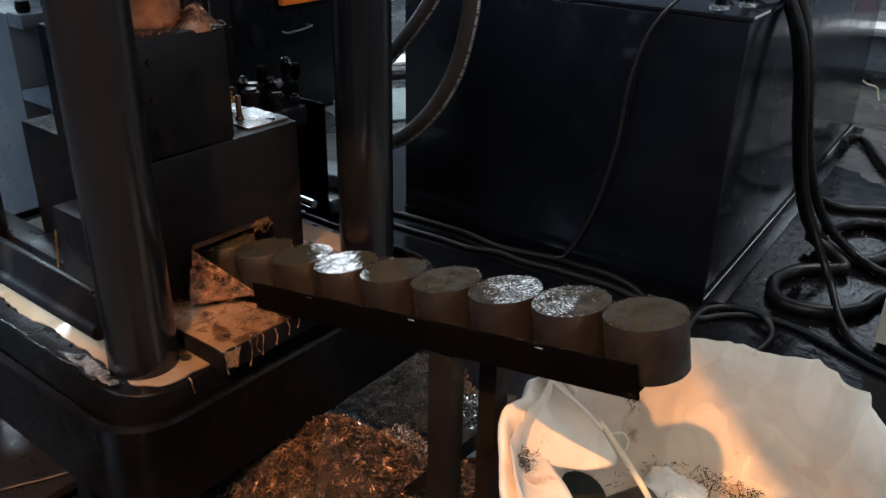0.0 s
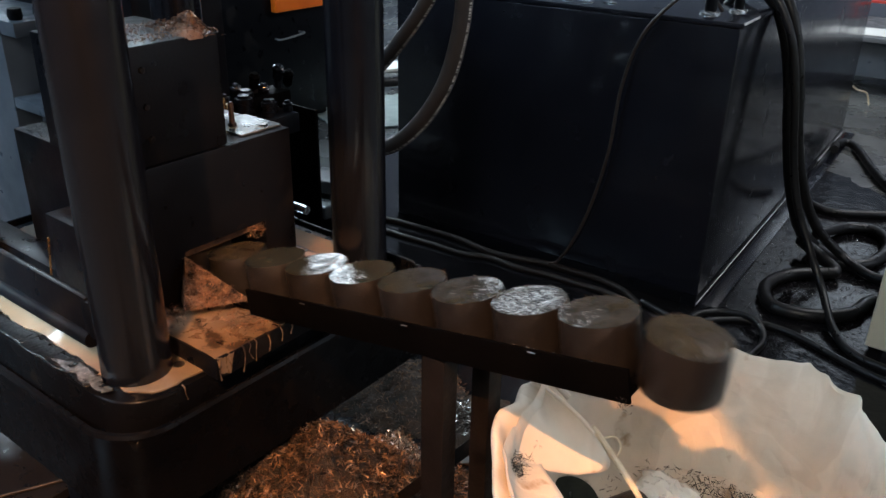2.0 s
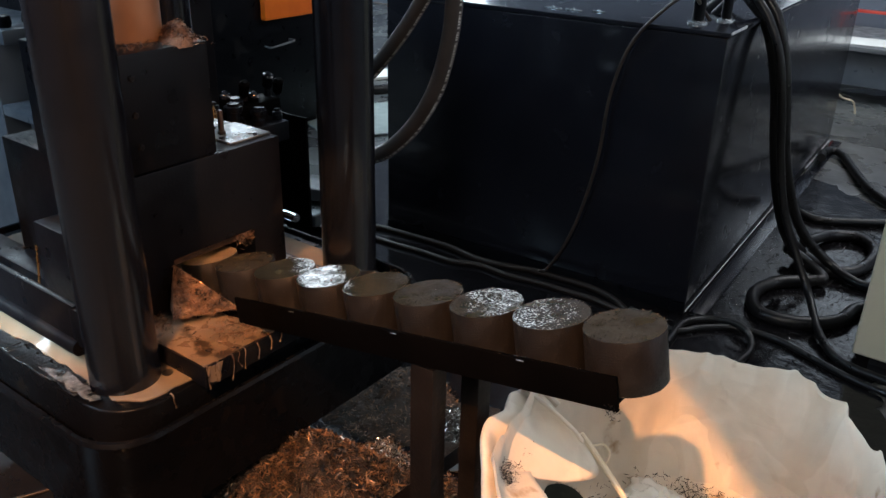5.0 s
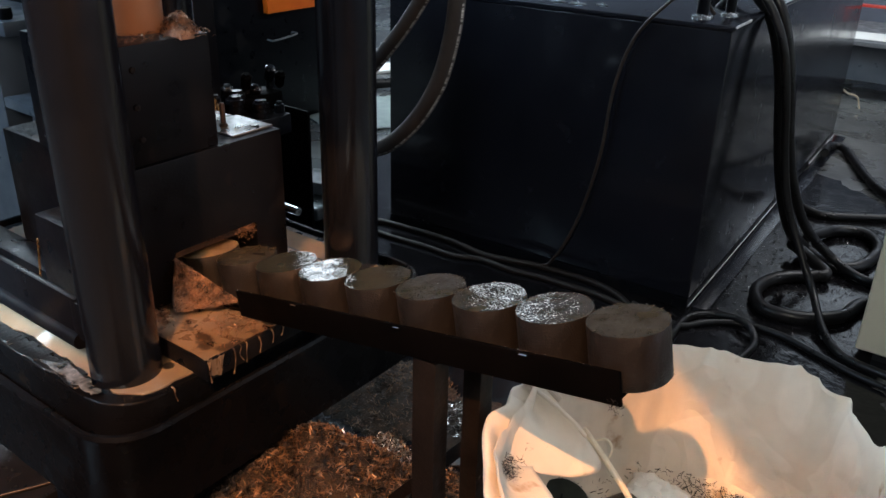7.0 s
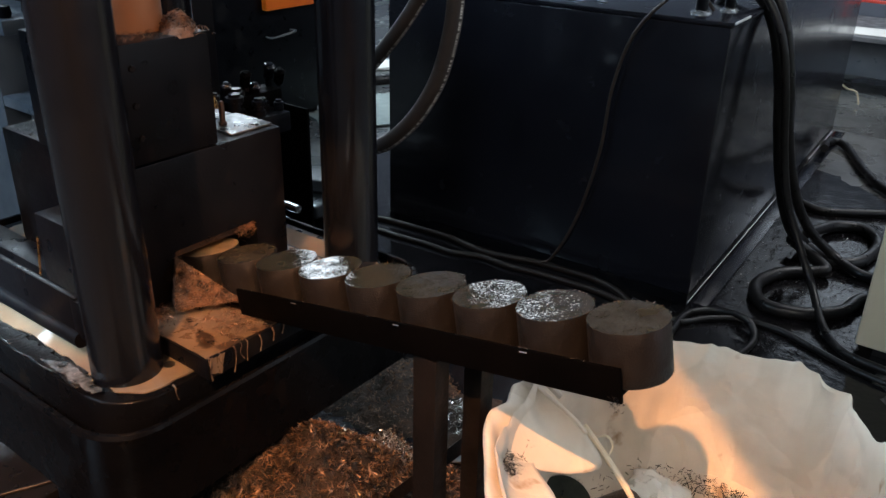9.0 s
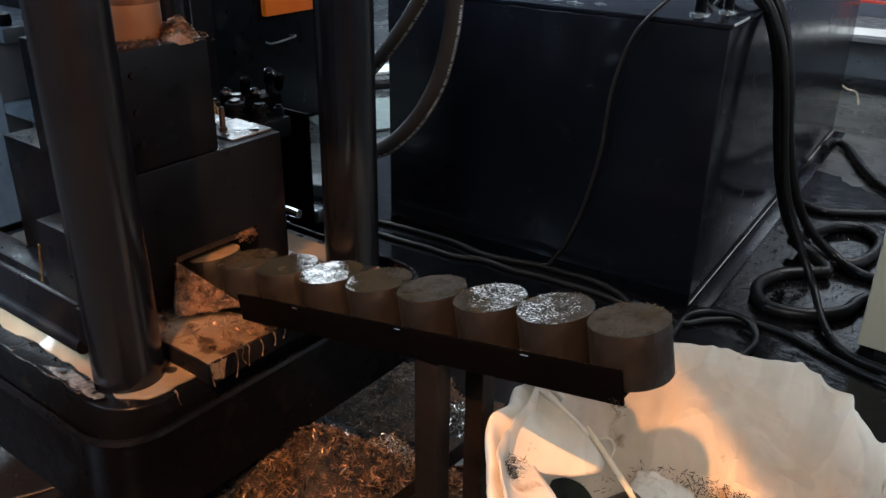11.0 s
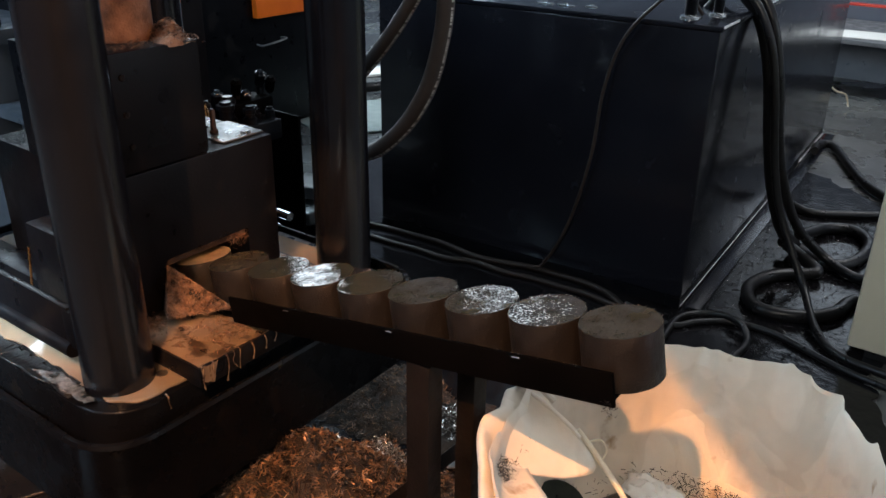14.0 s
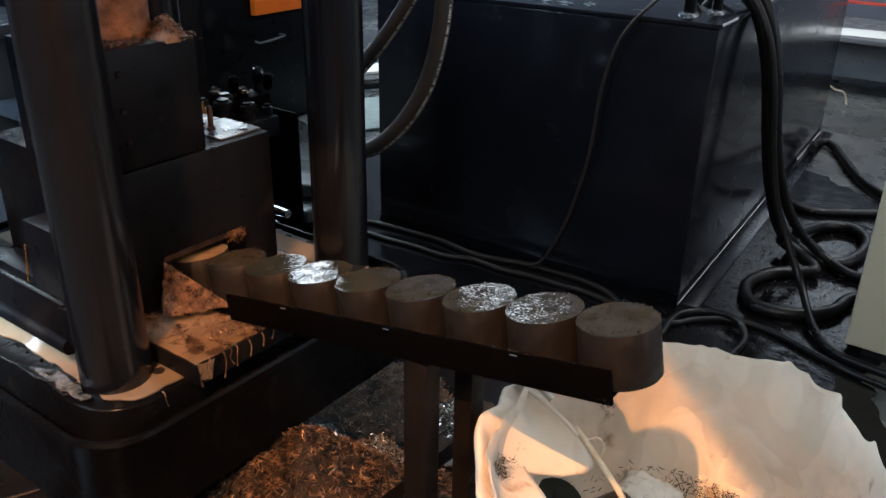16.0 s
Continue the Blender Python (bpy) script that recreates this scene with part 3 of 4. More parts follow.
def briquette(first):
    ob = thing("briquette", "squat dark brown cylinder of pressed metal chips on the chute", "briquette", group="briquettes on the chute")
    r, n = 0.0598, 72
    rnd = random.Random(5 + first)
    bm = bmesh.new()
    rings = []
    for q, z in ((0.0, -PH), (0.975, -PH), (1.0, -PH + 0.002), (1.0, -PH * 0.66), (1.0, -PH * 0.33), (1.0, -0.002), (0.992, -0.0004)):
        ring = []
        for i in range(n):
            t = 2 * math.pi * i / n
            w = 0.0006 * noise.noise(Vector((math.cos(t) * 9, math.sin(t) * 9, z * 160 + first * 7)))
            ring.append(bm.verts.new(((r * q + w) * math.cos(t), (r * q + w) * math.sin(t), z + (rnd.uniform(-0.0006, 0.0006) if z > -0.01 else 0))) if q else None)
        rings.append(ring)
    for a, b in zip(rings[1:], rings[2:]):
        for i in range(n):
            bm.faces.new((a[i], a[(i + 1) % n], b[(i + 1) % n], b[i]))
    bm.faces.new(rings[1][::-1])
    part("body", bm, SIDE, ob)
    bm = bmesh.new()
    grid = [[bm.verts.new((r * 0.992 * q * math.cos(2 * math.pi * i / n), r * 0.992 * q * math.sin(2 * math.pi * i / n),
                           0.0012 * noise.noise(Vector((q * math.cos(2 * math.pi * i / n) * 2.2, q * math.sin(2 * math.pi * i / n) * 2.2, first * 3.1))) * (1 - q ** 4))) for i in range(n)] for q in (0.25, 0.5, 0.75, 0.92, 1.0)]
    mid = bm.verts.new((0, 0, 0))
    for i in range(n):
        bm.faces.new((mid, grid[0][i], grid[0][(i + 1) % n]))
        for a, b in zip(grid, grid[1:]):
            bm.faces.new((a[i], b[i], b[(i + 1) % n], a[(i + 1) % n]))
    part("top_face", bm, (TOPMILK_LIT, TOPWET)[first] if first <= 1 else TOP, ob)
    bm = bmesh.new()
    for k in range(64):
        t = rnd.uniform(0, 6.283)
        low = k > 22
        c = Vector((r * math.cos(t), r * math.sin(t), -PH + 0.003 if low else 0.0))
        d = Vector((math.cos(t + rnd.uniform(-1, 1)), math.sin(t + rnd.uniform(-1, 1)), rnd.uniform(0.1, 0.7))) * rnd.uniform(0.0012, 0.0032)
        w = Vector((-math.sin(t), math.cos(t), 0)) * rnd.uniform(0.0006, 0.0014)
        bm.faces.new([bm.verts.new(v) for v in (c - w, c + w, c + w * 0.4 + d, c - w * 0.3 + d)])
    part("burr_fringe", bm, BURR, ob)["kind"] = "stuff"
    return ob


BRIQUETTES = [briquette(k) for k in range(10)]  # the last one falls

for where in (pose(-0.575, 1.200, 0.276, 30, 14, 40), pose(-0.49, 1.19, 0.262, 95, 0, -30)):
    lying = copy_thing(BRIQUETTES[5], where)
    tagged(lying, "dark brown briquette lying in the open bag", group="briquettes in the bag")

# ---- the oil tank ----


TANK_AT = pose(-0.875, 2.644, 0.0, 0, 0, 3.6)


def oil_tank():
    """Built from its near right corner: x along the front, y along the side."""
    t = thing("oil_tank", "large gloss black hydraulic oil tank standing on the floor", "tank")
    t.matrix_world = TANK_AT
    part("body", box((-1.33, 0.0, 0.045), (0.0, 2.60, 0.985), 0.006, 3), TANK, t)
    part("lid", box((-1.34, -0.010, 0.9855), (0.010, 2.61, 1.002), 0.004), TANK, t)
    part("base_rail", box((-0.055, -0.004, 0.003), (0.0, 2.60, 0.0445), 0.004), BLACK, t)
    part("base_rail", box((-1.33, -0.004, 0.003), (-1.275, 2.60, 0.0445), 0.004), BLACK, t)
    part("base_rail", box((-1.2745, -0.002, 0.003), (-0.0555, 0.045, 0.0445), 0.004), BLACK, t)
    part("edge_strip", box((0.001, 0.0, 0.013), (0.004, 1.62, 0.018), 0.001), EDGE, t, "worn steel edge with its gleam painted pale")
    part("edge_strip", box((0.001, 1.95, 0.013), (0.005, 2.58, 0.021), 0.001), EDGE, t, "worn steel edge with its gleam painted pale")
    part("floor_flange", box((0.0095, 0.02, 0.0045), (0.070, 2.62, 0.012), 0.002), TANK, t)
    part("corner_strip", box((0.0105, -0.008, 0.996), (0.0135, 0.16, 1.004), 0.001), EDGE, t, "worn lid edge with its highlight painted pale")
    return t


oil_tank()

# ---- the bag ----
def bag():
    cx, cy, ax, ay = -0.335, 1.195, 0.303, 0.375
    n = 300
    rows = [(0.86, 0.0), (0.91, 0.04), (0.955, 0.14), (0.975, 0.25), (0.98, 0.36), (0.985, 0.46), (0.992, 0.515), (1.003, 0.545), (0.995, 0.552), (0.984, 0.545),
            (0.974, 0.51), (0.968, 0.46), (0.962, 0.40), (0.955, 0.34), (0.935, 0.28), (0.90, 0.235), (0.82, 0.215)]
    bm = bmesh.new()
    loops = []
    for j, (g, z) in enumerate(rows):
        loop = []
        for i in range(n):
            t = 2 * math.pi * i / n
            c, s = math.cos(t), math.sin(t)
            k = (abs(c) ** 2.3 + abs(s) ** 2.3) ** (-1 / 2.3)
            w = 0.030 * noise.noise(Vector((c * 2.5, s * 2.5, z * 4))) + 0.016 * (abs(noise.noise(Vector((c * 6 + z * 3, s * 6, z * 5)))) - 0.2) + 0.005 * noise.noise(Vector((c * 16, s * 16, z * 18)))
            for t0, lean, width, deep in ((1.05, 1.6, 0.035, 0.030), (1.35, -2.2, 0.05, 0.026), (1.75, 0.8, 0.04, 0.022), (0.75, 2.4, 0.045, 0.030), (2.1, -1.2, 0.04, 0.026), (0.4, -0.6, 0.05, 0.03), (2.6, 0.9, 0.05, 0.03)):
                q = (t - t0 - lean * (z - 0.42)) / width
                w += 1.35 * deep * math.exp(-abs(q) ** 1.5) * min(1, max(0, (z - 0.15) / 0.15))
            lift = (0.030 * noise.noise(Vector((c * 1.8 + 4, s * 1.8, 0))) + 0.007 * noise.noise(Vector((c * 7, s * 7, 3)))) * min(1, z / 0.5)
            lift -= (0.020 * max(0.0, s) + 0.030 * math.exp(-((t - 0.55) / 0.4) ** 2)) * min(1, z / 0.5)
            for t0, up in ((1.37, 0.016), (0.66, 0.022), (0.30, 0.018), (0.95, 0.010), (2.75, 0.022), (3.05, -0.018), (3.28, 0.024), (3.6, -0.015), (3.9, 0.02)):
                lift += up * math.exp(-abs(t - t0) / 0.05) * max(0.0, min(1, (z - 0.40) / 0.12))
            loop.append(bm.verts.new((cx + ax * (g * k + w) * c, cy + ay * (g * k + w) * s, max(0.003, z + lift))))
        loops.append(loop)
    for a, b in zip(loops, loops[1:]):
        for i in range(n):
            bm.faces.new((a[i], a[(i + 1) % n], b[(i + 1) % n], b[i]))
    bm.faces.new(loops[0][::-1])
    bm.faces.new(loops[-1])
    b = thing("bulk_bag", "open cream woven bulk bag with a crumpled rim, catching briquettes", "bag")
    part("cloth", bm, BAG, b)
    # the rim's turned-over cuff: it hangs a little outside, and a corner of it falls into the bag
    rim = spline([(-0.663, 1.151, 0.560), (-0.672, 1.125, 0.560), (-0.654, 1.079, 0.556), (-0.656, 1.031, 0.558), (-0.645, 0.998, 0.555), (-0.604, 0.938, 0.552), (-0.543, 0.856, 0.545), (-0.488, 0.788, 0.540)], 10)
    hem = spline([(-0.656, 1.153, 0.560), (-0.585, 1.153, 0.535), (-0.538, 1.178, 0.480), (-0.501, 1.183, 0.415), (-0.564, 1.083, 0.440), (-0.572, 1.054, 0.470), (-0.490, 0.991, 0.480), (-0.412, 0.927, 0.480)], 10)
    bm = bmesh.new()
    grid = []
    for k, (o, h) in enumerate(zip(rim, hem)):
        inward = Vector((cx - o.x, cy - o.y, 0)).normalized()
        wide = min(1.0, (h - o).length / 0.12)
        middle = o.lerp(h, 0.45) + Vector((0, 0, 0.014 - 0.030 * wide))
        line = spline([o + inward * 0.030 + Vector((0, 0, -0.20)), o + inward * 0.014 + Vector((0, 0, -0.10)), o + inward * 0.001 + Vector((0, 0, -0.016)), o + inward * 0.010 * wide, middle, h], 7)
        row = []
        for j, p in enumerate(line):
            w = min(1.0, j / 8)
            ridge = 0.022 * (abs(noise.noise(Vector((p.x * 9 + 2, p.y * 9, p.z * 5)))) - 0.2) + 0.006 * noise.noise(p * 34)
            row.append(bm.verts.new(p + (inward * -0.5 + Vector((0.2, -0.2, 0.6))) * ridge * w * (0.35 if k < 6 else 1.0)))
        grid.append(row)
    for a, c in zip(grid, grid[1:]):
        for k in range(len(a) - 1):
            bm.faces.new((a[k], a[k + 1], c[k + 1], c[k]))
    part("cuff", bm, BAG, b).modifiers.new("thickness", 'SOLIDIFY').thickness = 0.0015
    part("hem_roll", tube([hem[k] + Vector((0, 0, 0.003)) for k in (0, 4, 8, 12, 16, 20)], 0.0042, 8), BAG, b)
    strap = [(-0.556, 1.205, 0.476), (-0.545, 1.206, 0.466), (-0.515, 1.208, 0.436), (-0.480, 1.207, 0.402), (-0.445, 1.200, 0.372), (-0.40, 1.18, 0.335)]
    part("strap", tube(strap, 0.0058, 8), ROPE, b, "cream twisted lifting strap")
    part("strap_loop", tube([(-0.535, 1.215, 0.452), (-0.515, 1.225, 0.458), (-0.500, 1.222, 0.445), (-0.503, 1.213, 0.425), (-0.512, 1.208, 0.428)], 0.0022, 6), ROPE, b)
    part("hem_roll", tube([(-0.668, 1.165, 0.558), (-0.655, 1.178, 0.562), (-0.630, 1.183, 0.552), (-0.600, 1.186, 0.532)], 0.0065, 8), BAG, b)
    return b


bag()


# ---- chips ----
def scatter(name, place, count, size, mat, label, category, seed=1, curl=1.0):
    """Loose turnings: small bent strips strewn by place(random) -> (point, up)."""
    rnd = random.Random(seed)
    verts, faces = [], []
    for _ in range(count):
        p = place(rnd)
        ln, w = size * rnd.uniform(0.5, 1.6), size * rnd.uniform(0.05, 0.15)
        turn = Euler((rnd.uniform(-0.9, 0.9), rnd.uniform(-0.9, 0.9), rnd.uniform(0, 6.283))).to_matrix()
        bend, base = rnd.uniform(0.4, 2.2) * curl, len(verts)
        for k in range(4):
            a = (k / 3 - 0.5) * bend
            x, z = math.sin(a) / bend * ln, (math.cos(a) - 1) / bend * ln
            for side in (-1, 1):
                verts.append(tuple(Vector(p) + turn @ Vector((x, side * w / 2, z + side * w * 0.25))))
        for k in range(3):
            faces.append((base + 2 * k, base + 2 * k + 1, base + 2 * k + 3, base + 2 * k + 2))
    me = bpy.data.meshes.new(name)
    me.from_pydata(verts, [], faces)
    me.materials.append(mat)
    return tagged(new(name, me), label, category, kind="stuff")


def mound(name, centre, rx, ry, h, mat, label, seed, rough=0.012, turn=0.0, n=44):
    """A low uneven heap; returns it and a function that gives its height."""
    def height(x, y):
        dx, dy = x - centre[0], y - centre[1]
        u, v = dx * math.cos(turn) + dy * math.sin(turn), -dx * math.sin(turn) + dy * math.cos(turn)
        q = math.hypot(u / rx, v / ry) + 0.18 * noise.noise(Vector((x * 9, y * 9, seed)))
        return centre[2] + h * max(0.0, 1 - q) ** 0.8 + (rough * noise.noise(Vector((x * 45, y * 45, seed))) if q < 1 else -0.004)
    bm = bmesh.new()
    big = max(rx, ry) * 1.1
    g = [[None] * (n + 1) for _ in range(n + 1)]
    for i in range(n + 1):
        for j in range(n + 1):
            x, y = centre[0] + big * (2 * i / n - 1), centre[1] + big * (2 * j / n - 1)
            g[i][j] = bm.verts.new((x, y, height(x, y)))
    for i in range(n):
        for j in range(n):
            q = (g[i][j], g[i + 1][j], g[i + 1][j + 1], g[i][j + 1])
            if max(v.co.z for v in q) > centre[2]:
                bm.faces.new(q)
    bmesh.ops.delete(bm, geom=[v for v in bm.verts if not v.link_faces], context='VERTS')
    return tagged(finish(name, bm, mat), label, "metal chips", kind="stuff"), height


def chips():
    _, h1 = mound("chip_heap", (-1.04, 0.94, 0.0), 0.36, 0.42, 0.40, CHIPS, "tall heap of oily brown metal turnings against the drip tray", 1.0, 0.016, n=60)
    _, h2 = mound("chip_heap", (-1.36, 1.56, 0.0), 0.28, 0.20, 0.06, CHIPS, "low heap of dull metal turnings on the floor", 2.0, 0.014)
    _, h3 = mound("chip_heap", (-1.06, 1.58, 0.0), 0.2, 0.16, 0.045, CHIPS, "low heap of bright metal turnings beside the chute leg", 3.0, 0.012)

    def on(h, cx, cy, rx, ry, up=0.006):
        def place(rnd):
            while True:
                u, v = rnd.uniform(-1, 1), rnd.uniform(-1, 1)
                if u * u + v * v < 1:
                    x, y = cx + u * rx, cy + v * ry
                    return (x, y, max(0.0, h(x, y)) + rnd.uniform(0, up))
        return place
    scatter("chip_turnings", on(h1, -1.03, 0.94, 0.36, 0.42), 15000, 0.023, CHIP4, "loose curled metal turnings on the floor heap", "metal chips", 11)
    scatter("chip_turnings", on(h2, -1.36, 1.56, 0.27, 0.19), 1900, 0.017, CHIP4, "loose curled metal turnings on the floor", "metal chips", 12)
    scatter("chip_turnings", on(h3, -1.08, 1.58, 0.10, 0.08), 420, 0.018, CHIP3, "loose bright metal turnings on the floor", "metal chips", 13)
    # silver colour here imitates sky light falling on the heap's turnings
    scatter("chip_turnings", on(h1, -1.05, 1.17, 0.09, 0.08, 0.018), 1300, 0.019, CHIP3, "loose metal turnings on the floor heap, coloured bright as if sky-lit", "metal chips", 41)
    # ramp of chips against the mouth
    bm = bmesh.new()
    a, b, c, d = Vector((-1.329, 0.885, 0.715)), Vector((-1.195, 0.935, 0.640)), Vector((-1.268, 0.832, 0.634)), Vector((-1.345, 0.872, 0.6195))
    n = 22

    def ramp(u, v):
        p = a.lerp(b, u).lerp(a.lerp(c, u), v)
        w = p * 55
        return p + Vector((0.6, -0.7, 0.5)) * (0.006 * noise.noise(w) + 0.010 * noise.noise(p * 22)) * min(1, 4 * u)
    g = [[bm.verts.new(ramp(i / n, j / n)) for j in range(n + 1)] for i in range(n + 1)]
    for i in range(n):
        for j in range(n):
            bm.faces.new((g[i][j], g[i + 1][j], g[i + 1][j + 1], g[i][j + 1]))
    back = bm.verts.new(d)
    low = bm.verts.new((-1.25, 0.93, 0.6195))
    for i in range(n):
        bm.faces.new((back, g[i + 1][n], g[i][n]))
        bm.faces.new((low, g[i][0], g[i + 1][0]))
    bmesh.ops.remove_doubles(bm, verts=bm.verts, dist=0.0002)
    tagged(finish("chip_ramp", bm, DUSTY), "steep bank of rusty brown chips beside the press mouth", "metal chips", kind="stuff")

    def on_ramp(rnd):
        u, v = math.sqrt(rnd.random()), rnd.random()
        return ramp(u, v) + Vector((0.3, -0.4, 0.3)) * rnd.uniform(0, 0.009)
    scatter("chip_turnings", on_ramp, 1500, 0.0105, CHIP2, "rusty brown turnings on the bank by the mouth", "metal chips", 14)

    def on_step(rnd):
        while True:
            x, y = (rnd.gauss(-1.165, 0.03), rnd.gauss(0.90, 0.05)) if rnd.random() < 0.7 else (rnd.gauss(-1.29, 0.02), rnd.gauss(0.80, 0.02))
            if -1.31 < x < -1.105 and 0.775 < y < 1.0:
                return (x, y, 0.6205 + rnd.uniform(0, 0.004))
    scatter("chip_turnings", on_step, 620, 0.010, CHIP2, "rusty brown turnings on the oily step", "metal chips", 15)

    def at_column(rnd):
        return (-1.315 + rnd.gauss(0, 0.02), 0.80 + rnd.gauss(0, 0.015), 0.622 + abs(rnd.gauss(0, 0.008)))
    scatter("chip_turnings", at_column, 260, 0.009, CHIP2, "rusty turnings heaped beside the column", "metal chips", 16)
    # heap round the ram on the upper block
    _, h4 = mound("chip_heap", (-1.385, 0.992, 1.1395), 0.070, 0.036, 0.030, DUSTY, "small heap of rusty chips beside the ram", 4.0, 0.010, radians(-35), 30)
    scatter("chip_turnings", lambda r: (lambda x, y: (x, y, max(1.141, h4(x, y)) + r.uniform(0, 0.008)))(r.gauss(-1.385, 0.03), min(1.016, r.gauss(0.99, 0.016))), 620, 0.012, CHIP2,
            "rusty chips on the heap beside the ram", "metal chips", 37)
    scatter("chip_turnings", lambda r: (lambda x, y: (x, y, max(1.141, h4(x, y)) + r.uniform(0, 0.006)))(r.uniform(-1.50, -1.338), r.uniform(0.80, 1.018)), 900, 0.009, CHIP2,
            "rusty chips strewn on the upper block", "metal chips", 17)
    scatter("chip_turnings", lambda r: (r.uniform(-1.76, -1.61), r.uniform(0.803, 0.90), 0.9155 + r.uniform(0, 0.004)), 420, 0.008, WETSTEEL,
            "wet grey chips strewn on the lower block", "metal chips", 43)
    scatter("chip_turnings", lambda r: (r.uniform(-1.52, -1.334), r.gauss(0.795, 0.004), 0.9155 + r.uniform(0, 0.003)), 40, 0.006, WETSTEEL,
            "few wet chips on the ledge of the lower block", "metal chips", 44)
    # crust in the mouth's upper corner
    scatter("chip_turnings", lambda r: (-1.335 + r.uniform(-0.02, 0.012), 1.09 - abs(r.gauss(0, 0.022)), 0.722 - abs(r.gauss(0, 0.012))), 350, 0.009, CHIP2,
            "rusty chips stuck in the corner of the mouth", "metal chips", 18)
    # crumbs in the bag and on its cuff
    scatter("chip_crumbs", lambda r: (-0.33 + 0.26 * r.uniform(-1, 1), 1.22 + 0.28 * r.uniform(-1, 1), 0.232 + 0.02 * noise.noise(Vector((r.random(), 0, 0))) + r.uniform(0, 0.005)), 800, 0.011, SIDE,
            "dark chip crumbs lying in the bag", "metal chips", 19, 0.6)
    scatter("chip_crumbs", lambda r: (lambda x, y: (x, y, 0.500 + 0.12 * (y - 0.985) + r.uniform(-0.004, 0.016)))(-0.592 + r.gauss(0, 0.014), 0.978 + r.gauss(0, 0.016)), 620, 0.008, SIDE,
            "dark chip crumbs on the cuff of the bag", "metal chips", 20, 0.6)
    scatter("chip_crumbs", lambda r: (lambda a, q: (-0.36 + 0.27 * math.cos(a) * q, 1.22 + 0.28 * math.sin(a) * q, 0.236 + r.uniform(0, 0.012)))(r.gauss(1.2, 0.5), r.uniform(0.78, 1.0)), 800, 0.011, SIDE,
            "drift of dark chips along the bag's inner wall", "metal chips", 29, 0.6)
    scatter("chip_crumbs", lambda r: (-0.606 + r.gauss(0, 0.014), 1.095 + r.gauss(0, 0.022), 0.492 + r.uniform(-0.012, 0.010)), 45, 0.006, SIDE,
            "few dark crumbs scattered over the cuff of the bag", "metal chips", 33, 0.6)
    # fringe of crumbs hanging from the chute's end
    scatter("chip_crumbs", lambda r: along(0.852 + r.gauss(0, 0.006), -0.069 + r.gauss(0, 0.003), -PH - 0.004 - abs(r.gauss(0, 0.012))), 90, 0.006, SIDE, "brown crumbs clinging to the chute's end", "metal chips", 21)
    scatter("chip_crumbs", lambda r: along(r.uniform(0.0, 0.86), -0.0695, -PH + 0.041 + r.uniform(0, 0.001)), 60, 0.004, CHIP3, "fine bright chips along the chute's edge", "metal chips", 22)


chips()


# ---- hoses and cables ----
def hose(name, pts, r, mat, label, category, per=8):
    return tagged(finish(name, tube(pts, r, 14, per), mat), label, category)


def hydraulic_hose(pts, r, marks):
    h = thing("hydraulic_hose", "thick brown-dusted hydraulic hose with pale printing along it", "hose")
    part("casing", tube(pts, r, 16, 10), HOSE, h)
    x, y, z = pts[-1]
    part("coupling", tube([(x + 0.02, y, z + 0.012), (x, y, z), (x - 0.03, y, z - 0.015)], r * 1.25, 12, 3), STEEL, h)
    part("hose_post", box((x - 0.012, y - 0.012, 0.0), (x + 0.012, y + 0.012, z - 0.01), 0.002), BLACK, h)
    bm = bmesh.new()
    line = spline(pts, 60)
    rnd = random.Random(8)
    i = 6
    eye = Vector((0, 0, 1.45))
    while i < len(line) - 8 and marks:
        k = rnd.choice((1, 1, 2, 2, 3))
        p, q = line[i], line[min(i + k, len(line) - 1)]
        d = (q - p).normalized()
        toward = (eye - p).normalized()
        toward = (toward - d * toward.dot(d)).normalized()
        out = d.cross(toward)
        o = (out * marks * -0.72 + toward * 0.69).normalized()
        w = d.cross(o)
        a, b2 = p + o * (r + 0.0005), q + o * (r + 0.0005)
        vs = [bm.verts.new(v) for v in (a - w * 0.0035, a + w * 0.0035, b2 + w * 0.0035, b2 - w * 0.0035)]
        bm.faces.new(vs)
        i += k + rnd.choice((1, 1, 1, 2, 5))
    if len(bm.verts):
        part("print_row", bm, PRINT, h, "row of pale printed marks")["kind"] = "stuff"
    return h


